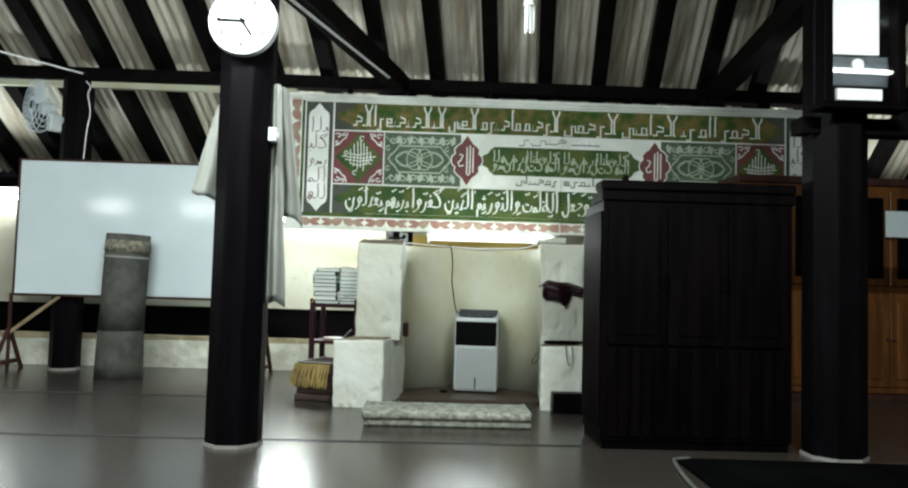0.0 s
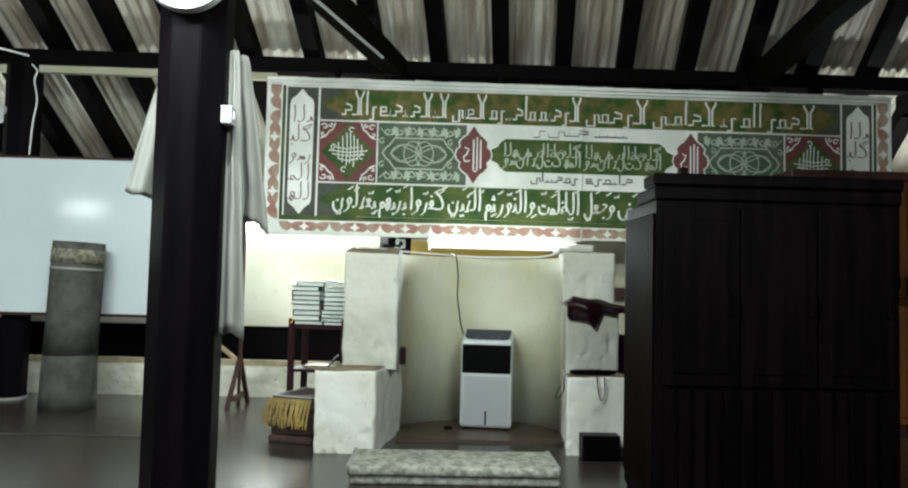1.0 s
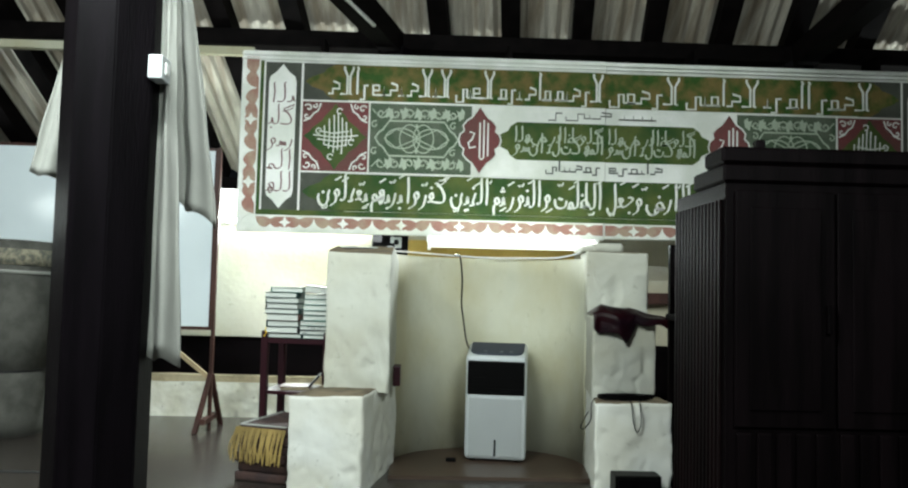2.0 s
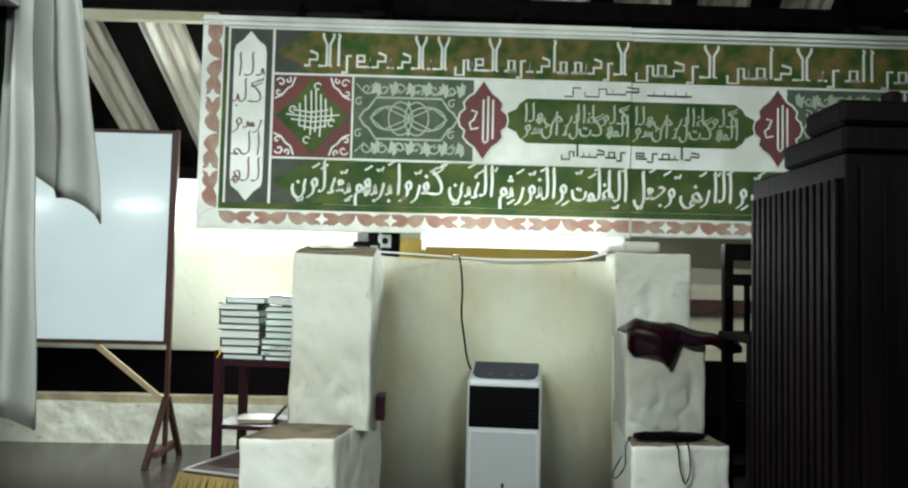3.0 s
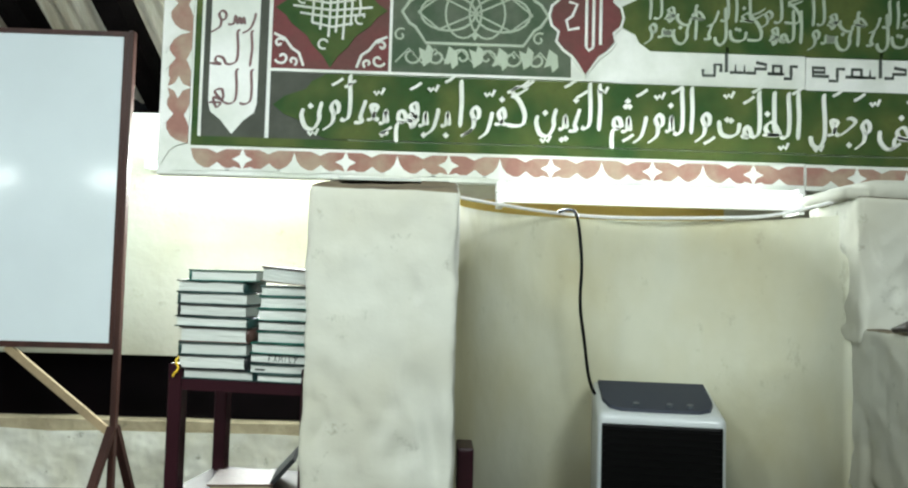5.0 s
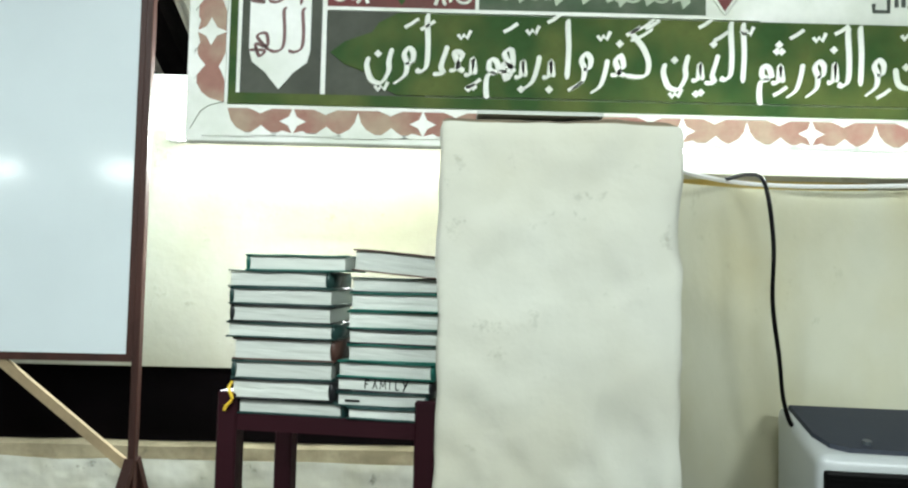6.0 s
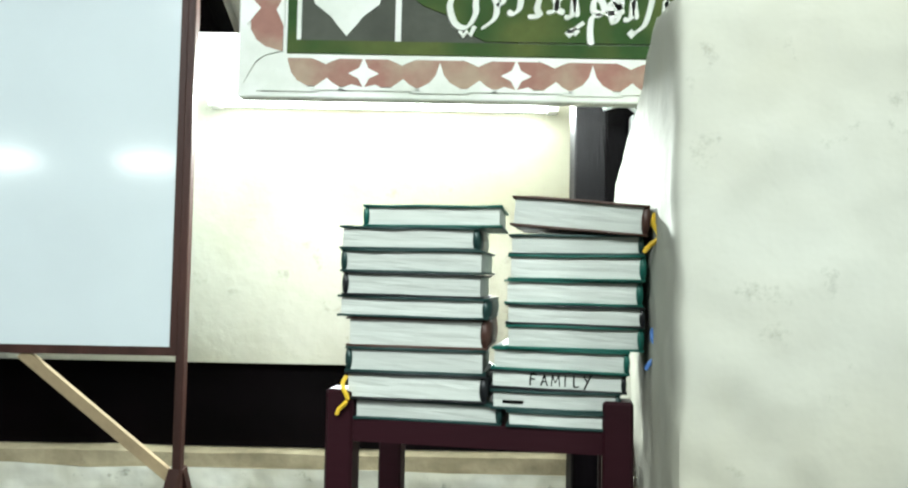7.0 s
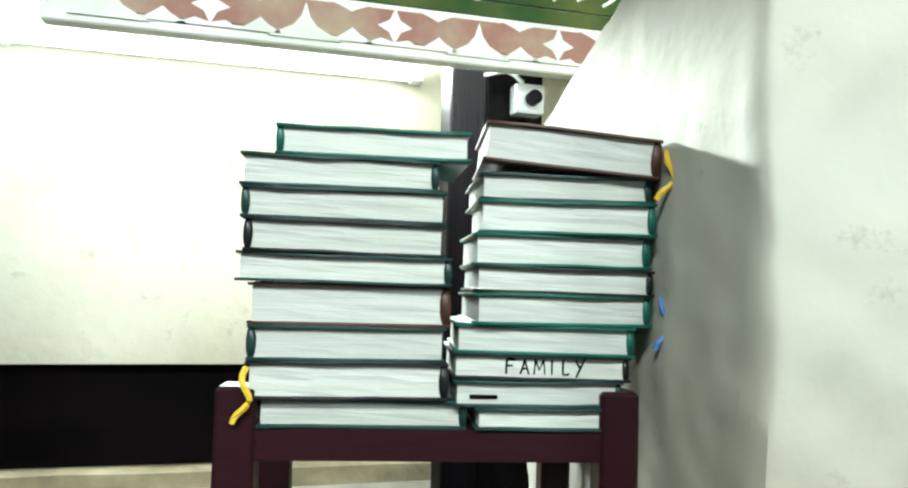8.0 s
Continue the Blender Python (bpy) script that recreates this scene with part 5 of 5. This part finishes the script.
glass = part("glass", box(-0.185, 0.185, -0.03, -0.026, 0.0, 0.78), GLASS, case, "clear glass front")
glass.visible_shadow = False
structure("tie_rail", box(2.62, 6.0, 4.56, 4.70, 1.90, 1.995), BEAMWOOD, "dark timber rail between the posts", "rail")

# ---- wall clock on the left post ----
clock = thing("wall_clock", "round white wall clock with black pointers on the post", "clock", (-0.64, 4.505, 2.405))
part("rim", cyl((0, -0.045, 0), (0, 0.0, 0), 0.190, 0.196, n=48), DIAL, clock, "pale rim")
part("face", cyl((0, -0.049, 0), (0, -0.044, 0), 0.168, n=48), DIAL, clock, "white dial")
for k in range(1, 13):
    a = radians(90 - 30 * k)
    cx, cz, s = 0.132 * math.cos(a), 0.132 * math.sin(a), 0.017
    lettering(str(k), cx - s * (0.55 if k < 10 else 0.95), cx + s * (0.55 if k < 10 else 0.95), cz - s, cz + s, -0.0485, PLASTIC_G, clock, "grey numeral", "numeral", 0.0)
part("minute_hand", bar((0.02, -0.055, 0), (-0.145, -0.055, 0.003), 0.005, 0.009), PLASTIC_B, clock)
part("hour_hand", bar((-0.012, -0.053, 0.018), (0.055, -0.053, -0.083), 0.005, 0.012), PLASTIC_B, clock)
part("hub", cyl((0, -0.06, 0), (0, -0.049, 0), 0.011), PLASTIC_B, clock)

# ---- switch box and curtain at the left post ----
sw = thing("switch_box", "small white switch box on the post", "switch", (-0.475, 4.60, 1.785))
part("case", box(-0.018, 0.03, -0.04, 0.04, -0.04, 0.04, 0.006, seg=2), PLASTIC_W, sw)
part("rocker", box(0.028, 0.036, -0.015, 0.015, -0.02, 0.02, 0.002), FIXTURE, sw)


def drape(x0t, x1t, zt, x0b, x1b, zb, y, folds, depth, seed):
    """Hanging cloth between a top and a bottom line, with deepening folds; zb gives the hem's height at its two ends."""
    bm, g = bmesh.new(), {}
    for i in range(49):
        u = i / 48
        hem = zb[0] + (zb[1] - zb[0]) * u + 0.012 * math.sin(u * 9 + seed)
        for j in range(25):
            v = j / 24
            a, b = x0t + (x1t - x0t) * u, x0b + (x1b - x0b) * u
            x = a + (b - a) * v ** 0.8
            z = zt + (hem - zt) * v
            f = math.sin(u * folds * 2 * math.pi + seed + 0.8 * noise.noise((v * 2, seed, 0)))
            g[i, j] = bm.verts.new((x + 0.008 * noise.noise((u * 5, v * 4, seed)), y - depth * (0.35 + 0.65 * v) * f, z))
    for i in range(48):
        for j in range(24):
            bm.faces.new((g[i, j], g[i + 1, j], g[i + 1, j + 1], g[i, j + 1]))
    return bm


cur = thing("curtain", "white curtain gathered behind the timber post", "curtain")
for bm, n in ((drape(-0.50, -0.445, 2.12, -0.51, -0.322, (1.40, 1.275), 4.80, 1.7, 0.03, 1.0), "fold"), (drape(-0.50, -0.455, 2.10, -0.505, -0.385, (0.83, 0.80), 4.66, 1.4, 0.022, 2.4), "tail"), (drape(-0.81, -0.72, 2.12, -1.0, -0.74, (1.47, 1.36), 4.80, 1.8, 0.03, 4.0), "fold")):
    p = part(n, bm, CLOTH, cur, smooth=True)
    p.modifiers.new("thick", "SOLIDIFY").thickness = 0.004
part("tie_cord", wire([(-0.83, 4.80, 2.11), (-0.64, 4.835, 2.12), (-0.46, 4.80, 2.11)], 0.010), CLOTH, cur)

# ---- rolled carpet standing by the board ----
roll = thing("rolled_carpet", "grey-green carpet roll standing on end before the whiteboard", "carpet roll", (-2.44, 7.42, 0), 0)
bm = cyl((0, 0, 0), (0, 0, 0.44), 0.215, 0.20, n=40)
part("lower_roll", rough_up(bm, 0.004, 3, 2), CARPET, roll, smooth=True)
part("upper_roll", rough_up(cyl((0, 0, 0.43), (0.03, 0, 1.33), 0.20, 0.195, n=40), 0.004, 3, 2), CARPET, roll, smooth=True)
BANDMAT = material("carpet_band", (0.26, 0.24, 0.17), 0.95, vary=0.25, grain=45, bump=0.5, blotch=30, second=(0.10, 0.10, 0.08))
part("band", cyl((0.026, 0, 1.16), (0.03, 0, 1.27), 0.203, 0.201, n=40), BANDMAT, roll, "patterned band", smooth=True)
part("band", cyl((0.024, 0, 1.10), (0.025, 0, 1.125), 0.205, n=40), CLOTH, roll, "pale stripe", smooth=True)
part("tie", cyl((0, 0, 0.432), (0, 0, 0.445), 0.206, n=40), LINE, roll, "dark tie")

# ---- fan on the far post ----
GUARD = material("fan_guard", (0.5, 0.56, 0.58), 0.4, vary=0.05)
fan = thing("wall_fan", "white wall fan with a round wire guard on the post", "fan", (-3.38, 7.55, 2.56), -40)
for r in (0.25, 0.19, 0.13, 0.07):
    for off in (-0.05, 0.03):
        ringb = wire([(r * math.cos(a), off - 0.03 * (1 - r / 0.25) * (1 if off < 0 else -1), r * math.sin(a)) for a in np.linspace(0, 2 * math.pi, 25)], 0.004, 5, 2)
        part("guard_ring", ringb, GUARD, fan)
for k in range(24):
    a = k * math.pi / 12
    part("guard_wire", wire([(0.04 * math.cos(a), -0.078, 0.04 * math.sin(a)), (0.16 * math.cos(a), -0.066, 0.16 * math.sin(a)), (0.25 * math.cos(a), -0.05, 0.25 * math.sin(a)), (0.25 * math.cos(a), 0.03, 0.25 * math.sin(a))], 0.003, 4, 2), GUARD, fan)
for k in range(3):
    b = box(0.03, 0.21, -0.004, 0.004, -0.055, 0.055, 0.003)
    b.transform(Matrix.Rotation(radians(120 * k + 20), 4, "Y") @ Matrix.Rotation(0.5, 4, "X"))
    part("blade", b, BOARD, fan)
part("motor", cyl((0, 0.02, 0), (0, 0.15, 0), 0.07, 0.055, n=20), PLASTIC_W, fan, "white motor housing")
part("arm", bar((0, 0.12, -0.05), (-0.05, 0.30, -0.12), 0.05, 0.05, 0.01), PLASTIC_W, fan)
part("bracket", box(-0.045, 0.045, 0.08, 0.20, -0.22, -0.06, 0.02, seg=2), PLASTIC_W, fan, "white bracket")
tagged(link("white_cable", wire([(-3.02, 7.70, 2.86), (-2.97, 7.69, 2.80), (-2.99, 7.69, 2.72), (-2.96, 7.69, 2.55), (-2.985, 7.69, 2.35), (-3.0, 7.69, 2.08)], 0.006), FIXTURE), "white cable hanging down the timber post", "cable")
tagged(link("stay_rod", cyl((-3.08, 7.75, 2.95), (-5.6, 6.6, 3.36), 0.008, n=8), FIXTURE), "pale stay rod from the post to the roof", "rod")
socket = thing("wall_socket", "white socket box on the timber post under the mural", "socket", (0.18, 7.70, 1.40))
part("case", box(-0.04, 0.04, -0.045, 0.01, -0.04, 0.04, 0.006, seg=2), PLASTIC_W, socket)
part("plug", cyl((0.005, -0.07, 0), (0.005, -0.045, 0), 0.02, n=16), PLASTIC_B, socket)
part("lead", wire([(-0.02, -0.04, 0.04), (-0.06, -0.03, 0.07), (-0.12, -0.01, 0.06)], 0.006), PLASTIC_W, socket)

# ---- hanging compact lamp ----
cfl = thing("hanging_lamp", "white folded-tube lamp hanging from the roof", "lamp", (1.0, 4.6, 2.45))
for k in range(3):
    a = 2 * math.pi * k / 3
    x, y = 0.022 * math.cos(a), 0.022 * math.sin(a)
    part("tube", wire([(x * 0.6 - y * 0.4, y * 0.6 + x * 0.4, 0.16), (x * 0.6 - y * 0.4, y * 0.6 + x * 0.4, 0.02), (x, y, 0.0), (x * 1.3, y * 1.3, 0.02), (x * 1.3, y * 1.3, 0.16)], 0.008, 8, 5), FIXTURE, cfl)
part("ballast", cyl((0, 0, 0.155), (0, 0, 0.22), 0.035, 0.02), FIXTURE, cfl)
part("cord", cyl((0, 0, 0.21), (0, 0, roof_z(4.6) - 0.2 - 2.45), 0.005, n=8), PLASTIC_B, cfl)

MATBLACK = material("black_mat_fabric", (0.002, 0.002, 0.002), 0.9, vary=0.3, grain=120, bump=0.3, spec=0.02)

# ---- dark mat with a pale edge ----
mat = thing("floor_mat", "black floor mat with a pale rounded edge", "mat", (0, 0, 0))
part("mat", prism([(1.84, 3.2), (3.6, 3.2), (3.6, 4.40), (1.95, 4.46), (1.86, 4.42)], 0.002, 0.02, 0.004), MATBLACK, mat)
part("piping", wire([(1.74, 3.3, 0.014), (1.76, 3.9, 0.014), (1.83, 4.38, 0.014), (1.87, 4.45, 0.014), (1.95, 4.475, 0.014)], 0.010), CARPET, mat, "grey piping")
